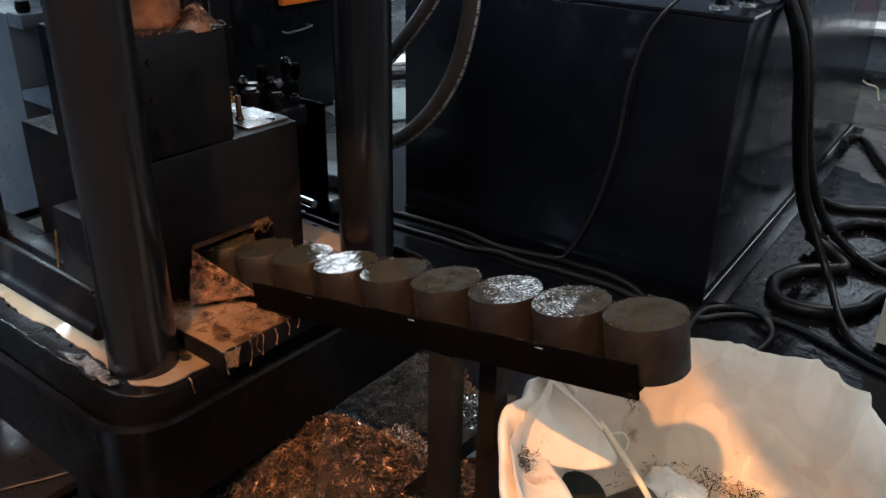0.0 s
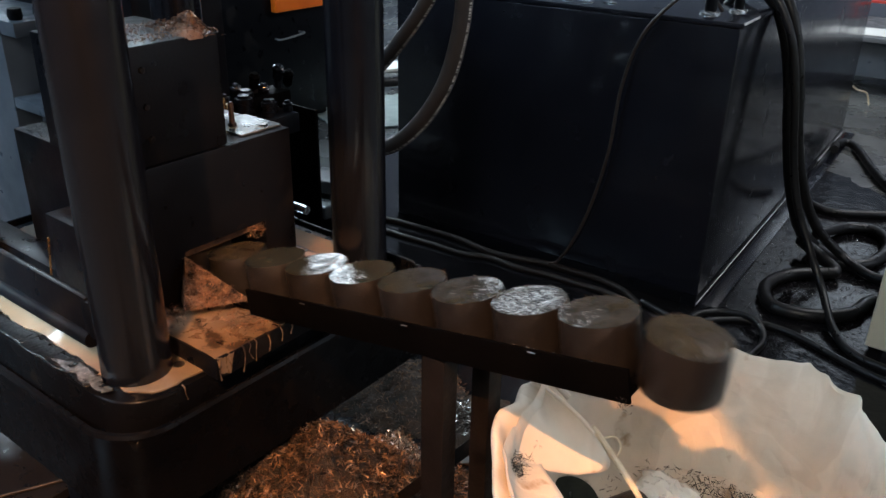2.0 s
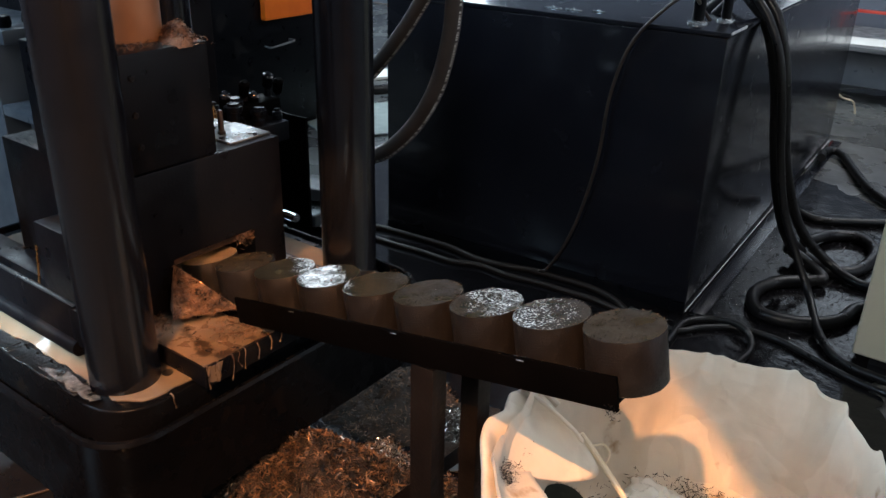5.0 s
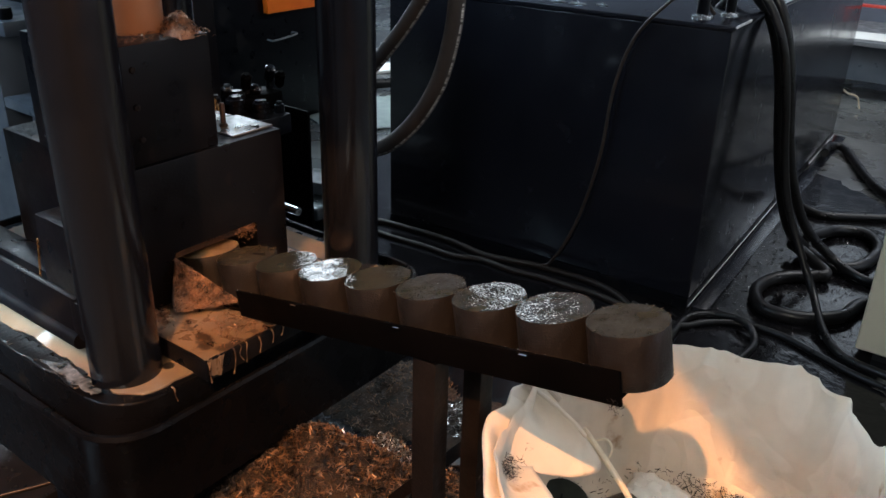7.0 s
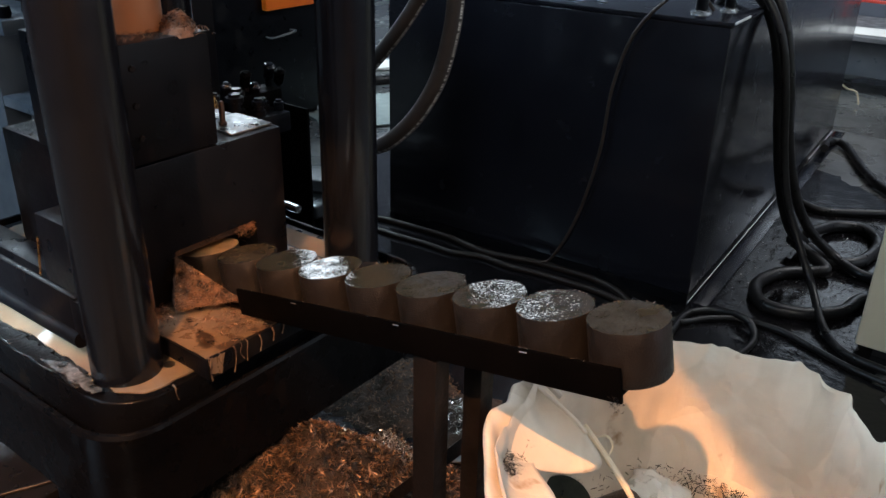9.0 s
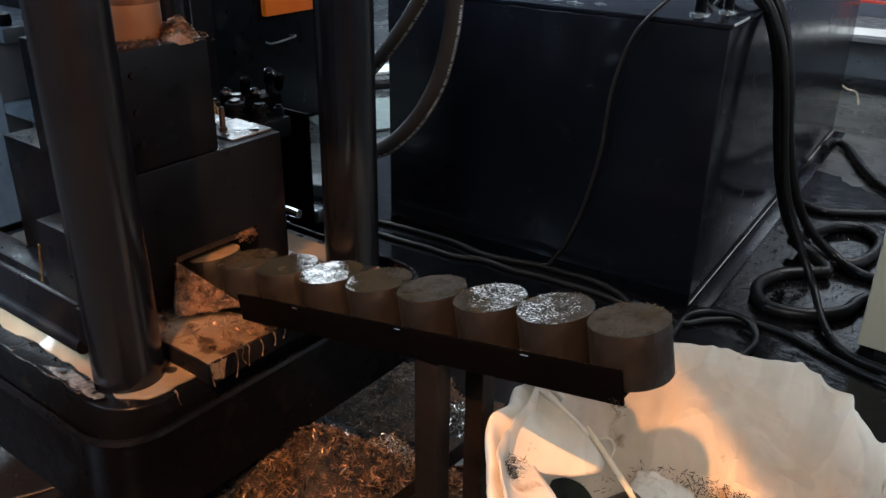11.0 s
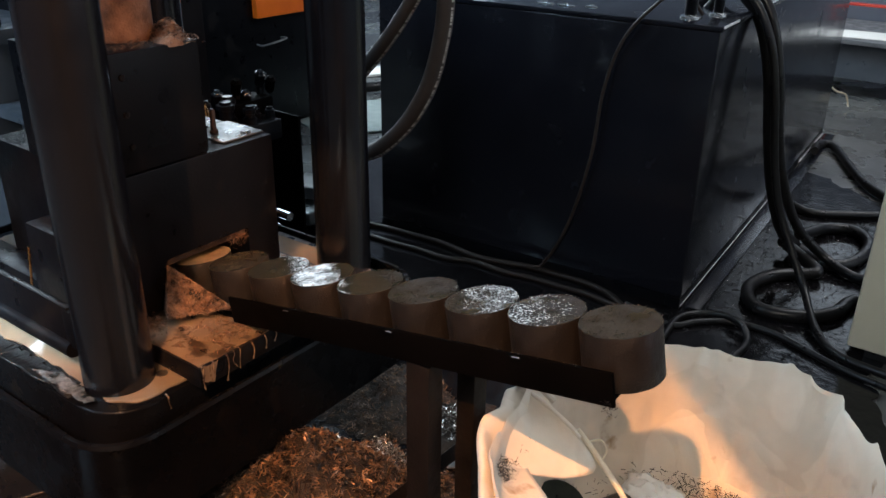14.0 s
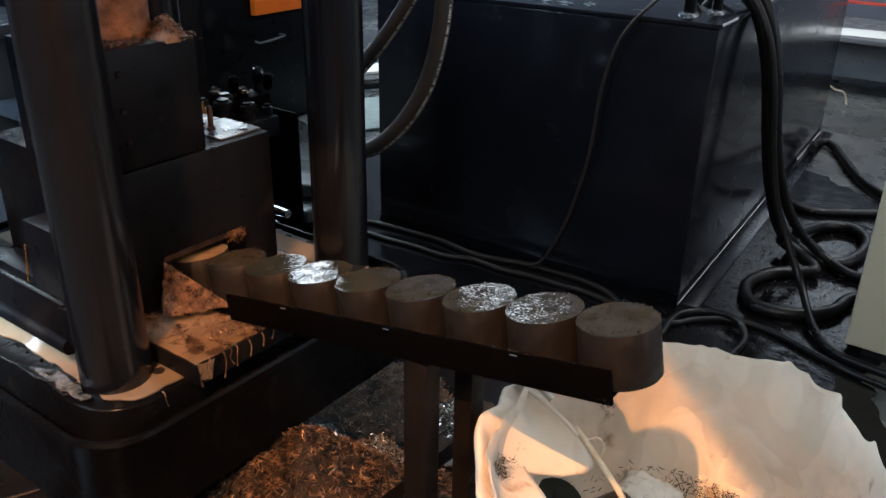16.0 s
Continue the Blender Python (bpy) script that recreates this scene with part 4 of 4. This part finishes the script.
def cables():
    hydraulic_hose([(-1.173, 1.62, 1.60), (-1.178, 1.62, 1.35), (-1.187, 1.62, 1.151), (-1.201, 1.62, 1.058), (-1.233, 1.62, 0.957), (-1.286, 1.62, 0.868),
                    (-1.352, 1.62, 0.795), (-1.422, 1.62, 0.744), (-1.50, 1.61, 0.72)], 0.0215, 1.0)
    hydraulic_hose([(-1.15, 1.62, 1.45), (-1.225, 1.62, 1.25), (-1.294, 1.62, 1.142), (-1.356, 1.62, 1.061), (-1.431, 1.62, 0.979), (-1.50, 1.61, 0.91)], 0.019, 1.0)
    black = "thick black rubber cable hanging from the tank to the floor"
    hose("tank_cable", [(-1.10, 3.05, 1.0), (-0.983, 3.000, 1.085), (-0.920, 3.000, 1.049), (-0.874, 3.020, 0.986), (-0.834, 3.040, 0.874), (-0.809, 3.070, 0.733), (-0.790, 3.100, 0.564), (-0.760, 3.150, 0.359),
                        (-0.715, 3.220, 0.173), (-0.682, 3.410, 0.030), (-0.558, 3.321, 0.025), (-0.461, 3.403, 0.025), (-0.446, 3.625, 0.025), (-0.528, 3.744, 0.025),
                        (-0.632, 3.695, 0.030), (-0.697, 3.488, 0.050)], 0.024, RUBBER, black, "cable")
    hose("tank_cable", [(-1.10, 3.15, 1.0), (-0.972, 3.100, 1.09), (-0.891, 3.100, 1.033), (-0.835, 3.100, 0.924), (-0.795, 3.120, 0.747), (-0.771, 3.150, 0.556), (-0.733, 3.180, 0.379), (-0.669, 3.250, 0.188),
                        (-0.566, 3.321, 0.060), (-0.443, 3.276, 0.025), (-0.346, 3.277, 0.025), (-0.1, 3.301, 0.025)], 0.019, RUBBER, black, "cable")
    hose("tank_cable", [(-1.05, 2.98, 1.0), (-0.944, 2.950, 1.106), (-0.893, 2.950, 1.063), (-0.843, 2.950, 0.999), (-0.793, 2.950, 0.893), (-0.760, 2.970, 0.721), (-0.738, 3.000, 0.535), (-0.692, 3.000, 0.353),
                        (-0.615, 2.980, 0.203), (-0.533, 2.930, 0.082), (-0.44, 2.76, 0.03), (-0.35, 2.65, 0.018), (-0.223, 2.617, 0.016), (0.0, 2.60, 0.016)], 0.014, RUBBER, "black rubber cable running from the tank over the floor", "cable")
    hose("coiled_cable", [(-0.730, 3.36, 0.06), (-0.609, 3.265, 0.045), (-0.548, 3.201, 0.035), (-0.600, 3.16, 0.026), (-0.687, 3.07, 0.026), (-0.719, 2.919, 0.026), (-0.651, 2.790, 0.026), (-0.519, 2.806, 0.026),
                          (-0.414, 2.913, 0.026), (-0.373, 3.065, 0.026), (-0.2, 3.22, 0.026)], 0.024, RUBBER, "loop of thick black rubber cable lying on the floor", "cable")
    thin = "thin dark cable lying on the oily floor"
    hose("floor_cable", [(-1.036, 2.540, 0.014), (-0.856, 2.495, 0.014), (-0.778, 2.580, 0.014), (-0.683, 2.649, 0.014), (-0.551, 2.659, 0.014), (-0.417, 2.610, 0.014), (-0.28, 2.56, 0.014), (-0.05, 2.52, 0.014)], 0.011, RUBBER, thin, "cable")
    hose("floor_cable", [(-0.835, 2.40, 0.014), (-0.844, 2.566, 0.014), (-0.778, 2.658, 0.012), (-0.661, 2.630, 0.034), (-0.600, 2.548, 0.014), (-0.608, 2.385, 0.014)], 0.012, RUBBER, thin, "cable")
    hose("floor_cable", [(-0.95, 4.70, 0.06), (-0.98, 4.86, 0.04), (-0.96, 4.98, 0.03), (-0.882, 4.929, 0.022), (-0.716, 4.587, 0.022), (-0.564, 4.347, 0.022), (-0.2, 4.0, 0.022)], 0.022, RUBBER, thin, "cable")
    hose("floor_cable", [(-0.88, 3.94, 0.02), (-0.746, 3.863, 0.02), (-0.596, 3.948, 0.02), (-0.3, 4.162, 0.02)], 0.018, RUBBER, thin, "cable")
    hose("floor_cable", [(-2.30, 2.500, 0.014), (-2.184, 2.530, 0.014), (-2.04, 2.545, 0.014), (-1.869, 2.555, 0.014), (-1.699, 2.534, 0.014), (-1.576, 2.555, 0.014), (-1.476, 2.585, 0.014), (-1.365, 2.594, 0.014), (-1.233, 2.600, 0.014),
                         (-1.118, 2.570, 0.014), (-1.030, 2.510, 0.014)], 0.012, CABLE, "dusty brown cable lying on the floor before the tank", "cable")
    hose("floor_cable", [(-2.30, 2.42, 0.013), (-2.056, 2.430, 0.013), (-1.917, 2.444, 0.013), (-1.777, 2.449, 0.013), (-1.669, 2.491, 0.013), (-1.532, 2.487, 0.013), (-1.417, 2.507, 0.013), (-1.297, 2.514, 0.013), (-1.183, 2.522, 0.013),
                         (-1.043, 2.500, 0.013)], 0.011, CABLE, "dusty brown cable lying on the floor before the tank", "cable")
    hose("tank_lead", [(-0.99, 2.78, 1.01), (-1.02, 2.66, 1.10), (-1.088, 2.600, 1.044), (-1.179, 2.596, 0.926), (-1.230, 2.594, 0.749), (-1.251, 2.594, 0.523), (-1.302, 2.594, 0.294), (-1.358, 2.590, 0.140), (-1.411, 2.582, 0.045),
                       (-1.440, 2.566, 0.032)], 0.0060, HOSE, "thin brown lead hanging down the tank's face", "cable")
    hose("wire", [(-1.054, 5.24, 0.30), (-1.075, 5.57, 0.20), (-1.085, 5.947, 0.10), (-1.07, 6.02, 0.01)], 0.006, ROPE, "thin pale wire hanging from the low table", "wire")


cables()


# ---- round the press ----
def valve_block():
    v = thing("valve_manifold", "black hydraulic valve manifold with brass and steel fittings", "valve")
    part("body", box((-1.80, 1.20, 0.76), (-1.66, 1.52, 0.815), 0.006), BLACK, v)
    part("bracket", box((-1.77, 1.26, 0.40), (-1.70, 1.48, 0.7595), 0.004), BLACK, v)
    for x, y, r, z, mat in ((-1.70, 1.225, 0.020, 0.955, BLACK), (-1.74, 1.262, 0.017, 0.90, BLACK), (-1.69, 1.290, 0.014, 0.885, BRASS), (-1.73, 1.325, 0.013, 0.89, BLACK), (-1.70, 1.365, 0.022, 0.885, BLACK),
                            (-1.74, 1.405, 0.020, 0.885, BLACK), (-1.69, 1.435, 0.016, 0.862, BLACK), (-1.72, 1.472, 0.018, 0.850, BLACK), (-1.69, 1.505, 0.012, 0.845, BLACK)):
        f = part("fitting", lathe([(0, 0.81), (r * 1.15, 0.81), (r * 1.15, 0.828), (r * 0.8, 0.831), (r * 0.8, z - 0.022), (r * 1.1, z - 0.020), (r * 1.1, z - 0.008), (r * 0.7, z - 0.006), (r * 0.7, z), (0, z)], 12), mat, v)
        f.location = (x, y, 0)
        if z > 0.94:
            part("cap", lathe([(0, z), (r * 0.9, z + 0.001), (r * 1.05, z + 0.008), (r * 0.8, z + 0.016), (0, z + 0.019)], 14, Matrix.Translation((x, y, 0))), mat, v)
    # union nuts on short stubs, facing out
    zlow = 0.8605
    part("upper_body", box((-1.81, 1.35, 0.8155), (-1.73, 1.56, 0.860), 0.012), CHUTE, v)
    for k, (x, y, z) in enumerate([(-1.75, 1.381, 0.888), (-1.75, 1.449, 0.906), (-1.75, 1.533, 0.914), (-1.75, 1.569, 0.893), (-1.75, 1.477, 0.87)]):
        m = Matrix.Translation((x, y, z)) @ Vector((0.35, -0.15, 0.9)).to_track_quat('Z', 'Y').to_matrix().to_4x4()
        part("union_nut", lathe([(0, -0.030), (0.011, -0.030), (0.015, -0.022), (0.015, 0.002), (0.0165, 0.004), (0.0165, 0.008), (0.012, 0.011), (0.009, 0.016), (0, 0.017)], 6, m), (COLUMN, CHUTE, COLUMN, CHUTE, COLUMN)[k], v)
        part("stub", tube([(x - 0.018, y + 0.012, z - 0.012), (x - 0.020, y + 0.013, z - 0.03), (x - 0.020, y + 0.013, (z + zlow) / 2), (x - 0.020, y + 0.013, zlow)], 0.011, 8, 3), BLACK, v)
    for k, (y, h) in enumerate(((1.24, 0.88), (1.30, 0.87), (1.36, 0.87))):
        part("control_pipe", tube([(-1.66, y, 0.79), (-1.63, y, 0.792), (-1.615, y + 0.01, 0.77), (-1.61, y + 0.02, 0.70), (-1.64, y + 0.04, 0.62)], 0.007, 8, 5), (BLACK, BRASS, BLACK)[k], v)
    for y in (1.205, 1.222):
        part("drain_pipe", tube([(-1.60, y, 0.925), (-1.60, y + 0.001, 0.90), (-1.602, y, 0.80), (-1.61, y, 0.72)], 0.006, 8, 4), BRASS, v)


def rear_machine():
    m = thing("feed_housing", "large black feed housing behind the press columns", "machine")
    part("body", box((-2.75, 1.30, 0.52), (-2.05, 1.60, 1.5), 0.01), BLACK, m)
    part("base", box((-2.70, 1.34, 0.0), (-2.12, 1.56, 0.519), 0.006), BLACK, m)
    d = thing("second_press", "black machine body with an orange guard standing further back", "machine")
    part("body", box((-4.7, 2.2, 0.05), (-3.6, 3.62, 0.98), 0.01), BLACK, d)
    part("plinth", box((-4.65, 2.25, 0.0), (-3.65, 3.57, 0.0495), 0.004), BLACK, d)
    part("guard_panel", box((-3.599, 3.13, 0.665), (-3.56, 3.52, 0.97), 0.006), ORANGE, d, "bright orange guard panel")
    part("handle", tube([(-3.60, 3.15, 0.52), (-3.55, 3.16, 0.52), (-3.55, 3.32, 0.535), (-3.60, 3.33, 0.535)], 0.006, 8), GREY, d)
    g = thing("storage_rack", "dark steel rack with ledges behind the press", "rack")
    part("panel", box((-2.65, 1.07, 0.0), (-2.32, 1.28, 1.035), 0.006), DARKGREY, g)
    part("ledge", box((-2.319, 1.07, 0.80), (-2.15, 1.24, 0.83), 0.006), DARKGREY, g)
    part("rail", box((-2.319, 1.07, 1.0), (-2.24, 1.22, 1.04), 0.006), DARKGREY, g)
    part("upright", box((-2.24, 1.10, 0.0), (-2.19, 1.15, 0.7995), 0.004), DARKGREY, g)
    for y in (1.10, 1.17):
        part("knob", lathe([(0, 0), (0.016, 0), (0.02, 0.01), (0.018, 0.03), (0, 0.034)], 14, Matrix.Translation((-2.28, y, 1.04))), BLACK, g)
    e = thing("steel_section", "folded grey steel sections lying on a block behind the press", "steel section")
    part("block", box((-2.56, 2.14, 0.0), (-2.16, 2.36, 0.145), 0.006), BLACK, e)
    part("lower_section", box((-2.55, 2.12, 0.1455), (-2.20, 2.30, 0.200), 0.012, 3), WETSTEEL, e)
    part("upper_section", box((-0.11, -0.06, 0.0), (0.13, 0.06, 0.055), 0.010, 3, m=pose(-2.36, 2.25, 0.210, 0, -4, 8)), GREY, e)
    # made-up thin sheet in place of a dark body, without a lit top
    k = thing("shield", "flat black sheet added as the dark machine body behind the press", "shield")
    part("sheet", box((-2.36, 1.888, 0.02), (-1.985, 1.90, 0.68), 0.003), CHUTE, k)
    part("foot", box((-2.34, 1.84, 0.0), (-2.28, 1.95, 0.0195), 0.002), CHUTE, k)
    part("foot", box((-2.06, 1.84, 0.0), (-2.00, 1.95, 0.0195), 0.002), CHUTE, k)
    # made-up deck that covers the floor's bright reflection with black
    s = thing("skid", "low black deck added to darken the floor beside the tray", "skid")
    part("deck", box((-2.62, 0.40, 0.035), (-1.66, 0.92, 0.06), 0.004), RUBBER, s)
    for y in (0.42, 0.84):
        part("runner", box((-2.60, y, 0.005), (-1.68, y + 0.06, 0.0345), 0.003), CHUTE, s)
    f = thing("pipe_coupling", "shiny steel pipe coupling beside the base plate", "pipe")
    part("elbow", tube([(-1.70, 1.49, 0.49), (-1.70, 1.49, 0.53), (-1.67, 1.49, 0.545), (-1.62, 1.49, 0.545)], 0.013, 12), STEEL, f)
    part("flange", lathe([(0, 0), (0.028, 0), (0.028, 0.01), (0, 0.01)], 20, Matrix.Translation((-1.70, 1.49, 0.485))), STEEL, f)
    part("support", box((-1.72, 1.47, 0.0), (-1.68, 1.51, 0.4845), 0.003), BLACK, f)


def tank_fittings():
    for x, y, r, h in ((-1.009, 2.724, 0.020, 0.16), (-0.957, 2.836, 0.017, 0.12)):
        b = thing("filler_pipe", "short dark steel pipe with a collar on the tank lid", "pipe", (x, y, 1.0025))
        part("collar", lathe([(0, 0), (r * 1.7, 0), (r * 1.7, 0.008), (r * 1.1, 0.012), (0, 0.012)], 20), STEEL, b)
        part("stub", lathe([(0, 0.0125), (r, 0.0125), (r, h), (0, h)], 20), BLACK, b)
    for x0, x1, y in ((-1.55, -1.49, 2.66), (-1.47, -1.41, 2.665), (-1.38, -1.34, 2.70)):
        k = thing("lid_clip", "small bright steel clip on the tank lid", "clip")
        part("plate", box((x0, y, 1.0025), (x1, y + 0.02, 1.008), 0.002), STEEL, k)
        part("screw", lathe([(0, 1.008), (0.006, 1.008), (0.006, 1.013), (0, 1.013)], 6, Matrix.Translation(((x0 + x1) / 2, y + 0.01, 0))), STEEL, k)


def white_cabinet():
    c = thing("white_cabinet", "cream painted steel cabinet standing on the floor", "cabinet")
    part("body", box((-0.325, 2.70, 0.03), (0.3, 3.2, 1.0), 0.008, 3), WHITE, c)
    part("foot", box((-0.27, 2.71, 0.0), (0.25, 3.15, 0.029), 0.002), RUBBER, c)


def low_table():
    b = thing("low_table", "low grey steel table with white sheets on it", "table")
    part("worktop", box((-1.5, 6.25, 0.37), (1.0, 7.2, 0.40), 0.004), GREY, b)
    part("apron", box((-1.45, 6.35, 0.12), (0.9, 7.1, 0.369), 0.004), DARKGREY, b)
    for x in (-1.40, 0.7):
        for y in (6.40, 7.0):
            part("leg", box((x, y, 0.0), (x + 0.06, y + 0.06, 0.1195), 0.003), BLACK, b)
    for k, (x, y, a) in enumerate(((-1.15, 6.5, 8), (-0.75, 6.6, -12), (-0.2, 6.5, 5))):
        tagged(finish("paper_sheet", box((-0.2, -0.15, 0), (0.2, 0.15, 0.004), 0.001, m=pose(x, y, 0.4005, 0, 0, a)), PAPER), "white sheet lying on the low table", "paper", group="sheets on the low table")
    r = thing("red_rail", "red painted rail on a low stand behind the table", "rail")
    part("beam", box((-1.62, 7.30, 0.485), (-0.95, 7.36, 0.505), 0.004), RED, r)
    for x in (-1.50, -1.02):
        part("post", box((x, 7.31, 0.0), (x + 0.04, 7.35, 0.4845), 0.003), RED, r)


valve_block()
rear_machine()
tank_fittings()
white_cabinet()
low_table()
for k, (x, y, z, a) in enumerate(((-1.10, 1.17, 0.165, 25), (-1.01, 1.452, 0.012, 50), (-0.90, 1.80, 0.01, 10))):
    bm = box((-0.026, -0.02, 0), (0.026, 0.02, 0.003), 0.001, m=pose(x, y, z, 6, 4, a))
    tagged(finish("steel_offcut", bm, WETSTEEL), "small bare steel offcut lying among the chips", "offcut", group="offcuts on the floor")


def rag():
    bm = bmesh.new()
    n = 18
    g = [[bm.verts.new((-0.450 + 0.12 * (i / n - 0.5) + 0.01 * noise.noise(Vector((i, j, 0)) * 0.3), 1.365 + 0.09 * (j / n - 0.5),
                        0.262 + 0.03 * (1 - (2 * i / n - 1) ** 2) * (1 - (2 * j / n - 1) ** 2) + 0.016 * noise.noise(Vector((i * 0.42, j * 0.42, 2))))) for j in range(n + 1)] for i in range(n + 1)]
    for i in range(n):
        for j in range(n):
            bm.faces.new((g[i][j], g[i + 1][j], g[i + 1][j + 1], g[i][j + 1]))
    ob = finish("plastic_scrap", bm, PAPER)
    ob.modifiers.new("thickness", 'SOLIDIFY').thickness = 0.002
    tagged(ob, "crumpled piece of white plastic lying in the bag", "plastic")


rag()
scatter("chip_turnings", lambda r: (r.uniform(-0.9, -0.3), r.uniform(2.5, 4.0), 0.005 + r.uniform(0, 0.006)), 2600, 0.016, SLUDGE, "black oily turnings trodden into the floor", "metal chips", 31)


# bright flecks drawn as the wet floor's glints
scatter("chip_turnings", lambda r: (r.uniform(-0.84, -0.42), r.uniform(2.62, 3.7), 0.006 + r.uniform(0, 0.006)), 320, 0.008, CHIP3, "fine bright flecks standing in for glints on the oily floor", "metal chips", 32)


def foam():
    bm = slab(jagged([(-1.388, 0.612), (-1.32, 0.607), (-1.215, 0.606), (-1.205, 0.622), (-1.26, 0.630), (-1.335, 0.634)], 0.007, 5.0, 38), 0.5856, 0.5864)
    tagged(finish("emulsion_foam", bm, FOAM), "thin bubbly foam on the plate's edge, coloured pale for its cool sheen", "foam", kind="stuff")


foam()
def far_pale_patch():
    # added slab that stands in for the bright far background
    bm = slab(jagged([(-3.95, 3.65), (-3.30, 3.30), (-2.95, 3.95), (-3.45, 4.35)], 0.02, 8.0, 6.0), 0.003, 0.010)
    tagged(finish("floor_sheet", bm, PALE_FAR), "pale grey-green slab added to brighten the far background", "sheet")


far_pale_patch()
plank = finish("white_board", box((-0.6, -0.12, 0), (0.6, 0.12, 0.02), 0.003, m=pose(-4.15, 4.75, 0.0, 0, 0, 62)), PAPER)
tagged(plank, "pale board lying on the far floor", "board")
hose("floor_wire", [(-1.765, 0.56, 0.066), (-1.739, 0.611, 0.066), (-1.701, 0.687, 0.066), (-1.668, 0.771, 0.066)], 0.004, HOSE, "thin brown wire lying on the floor beside the tray", "wire")
hose("floor_hose", [(-4.3, 3.6, 0.04), (-3.95, 4.05, 0.04), (-3.76, 4.31, 0.04), (-3.70, 4.55, 0.04), (-3.9, 5.0, 0.04)], 0.035, RUBBER, "thick black hose lying on the far floor", "hose")


def oil_spill():
    bm = slab(jagged([(-3.4, -0.3), (-0.2, -0.2), (-0.15, 2.2), (-0.3, 3.4), (-0.55, 4.2), (-0.80, 4.5), (-2.9, 4.3), (-2.8, 2.0)], 0.10, 6.0, 3.0), 0.0021, 0.0045)
    tagged(finish("oil_spill", bm, SPILL), "black oily film spread over the floor round the machine", "oil", kind="structure")


oil_spill()


# ---- what moves ----
def on_chute(s):
    return Matrix.Translation(along(s)) @ Matrix.Rotation(-TILT, 4, 'Y')


def motions():
    push = [(0.0, 0.0), (1.83, 0.0), (1.9, 0.15), (2.0, 0.50), (2.1, 0.83), (2.2, 1.04), (2.3, 1.0), (16.0, 1.0)]
    for k, ob in enumerate(BRIQUETTES[:9]):
        walk(ob, [(t, on_chute((k - 2 + u) * PITCH)) for t, u in push])
    e = 7 * PITCH
    walk(BRIQUETTES[9], [(0.0, on_chute(e)), (1.83, on_chute(e)), (1.9, on_chute(e + 0.15 * PITCH)),
                         (2.0, pose(-0.328, 0.990, 0.862, 0, 2, 0)), (2.1, pose(-0.256, 1.035, 0.748, 0, 56, -10)),
                         (2.2, pose(-0.285, 1.390, 0.276, 0, 142, -12)), (2.3, pose(-0.300, 1.420, 0.300, 0, 214, -12)),
                         (2.5, pose(-0.304, 1.420, 0.296, 0, 226, -12)), (2.7, pose(-0.290, 1.25, 0.287, 0, 250, -12)),
                         (2.9, pose(-0.285, 1.14, 0.297, 0, 270, -12)), (16.0, pose(-0.285, 1.14, 0.297, 0, 270, -12))])
    rows = [(0.0, 0.90), (0.6, 0.92), (0.95, 1.75), (3.05, 1.75), (3.4, 1.02), (4.0, 1.01), (11.4, 0.985), (12.2, 0.92), (16.0, 0.90)]
    walk(RAM, [(t, pose(-1.452, 0.935, z)) for t, z in rows])


motions()
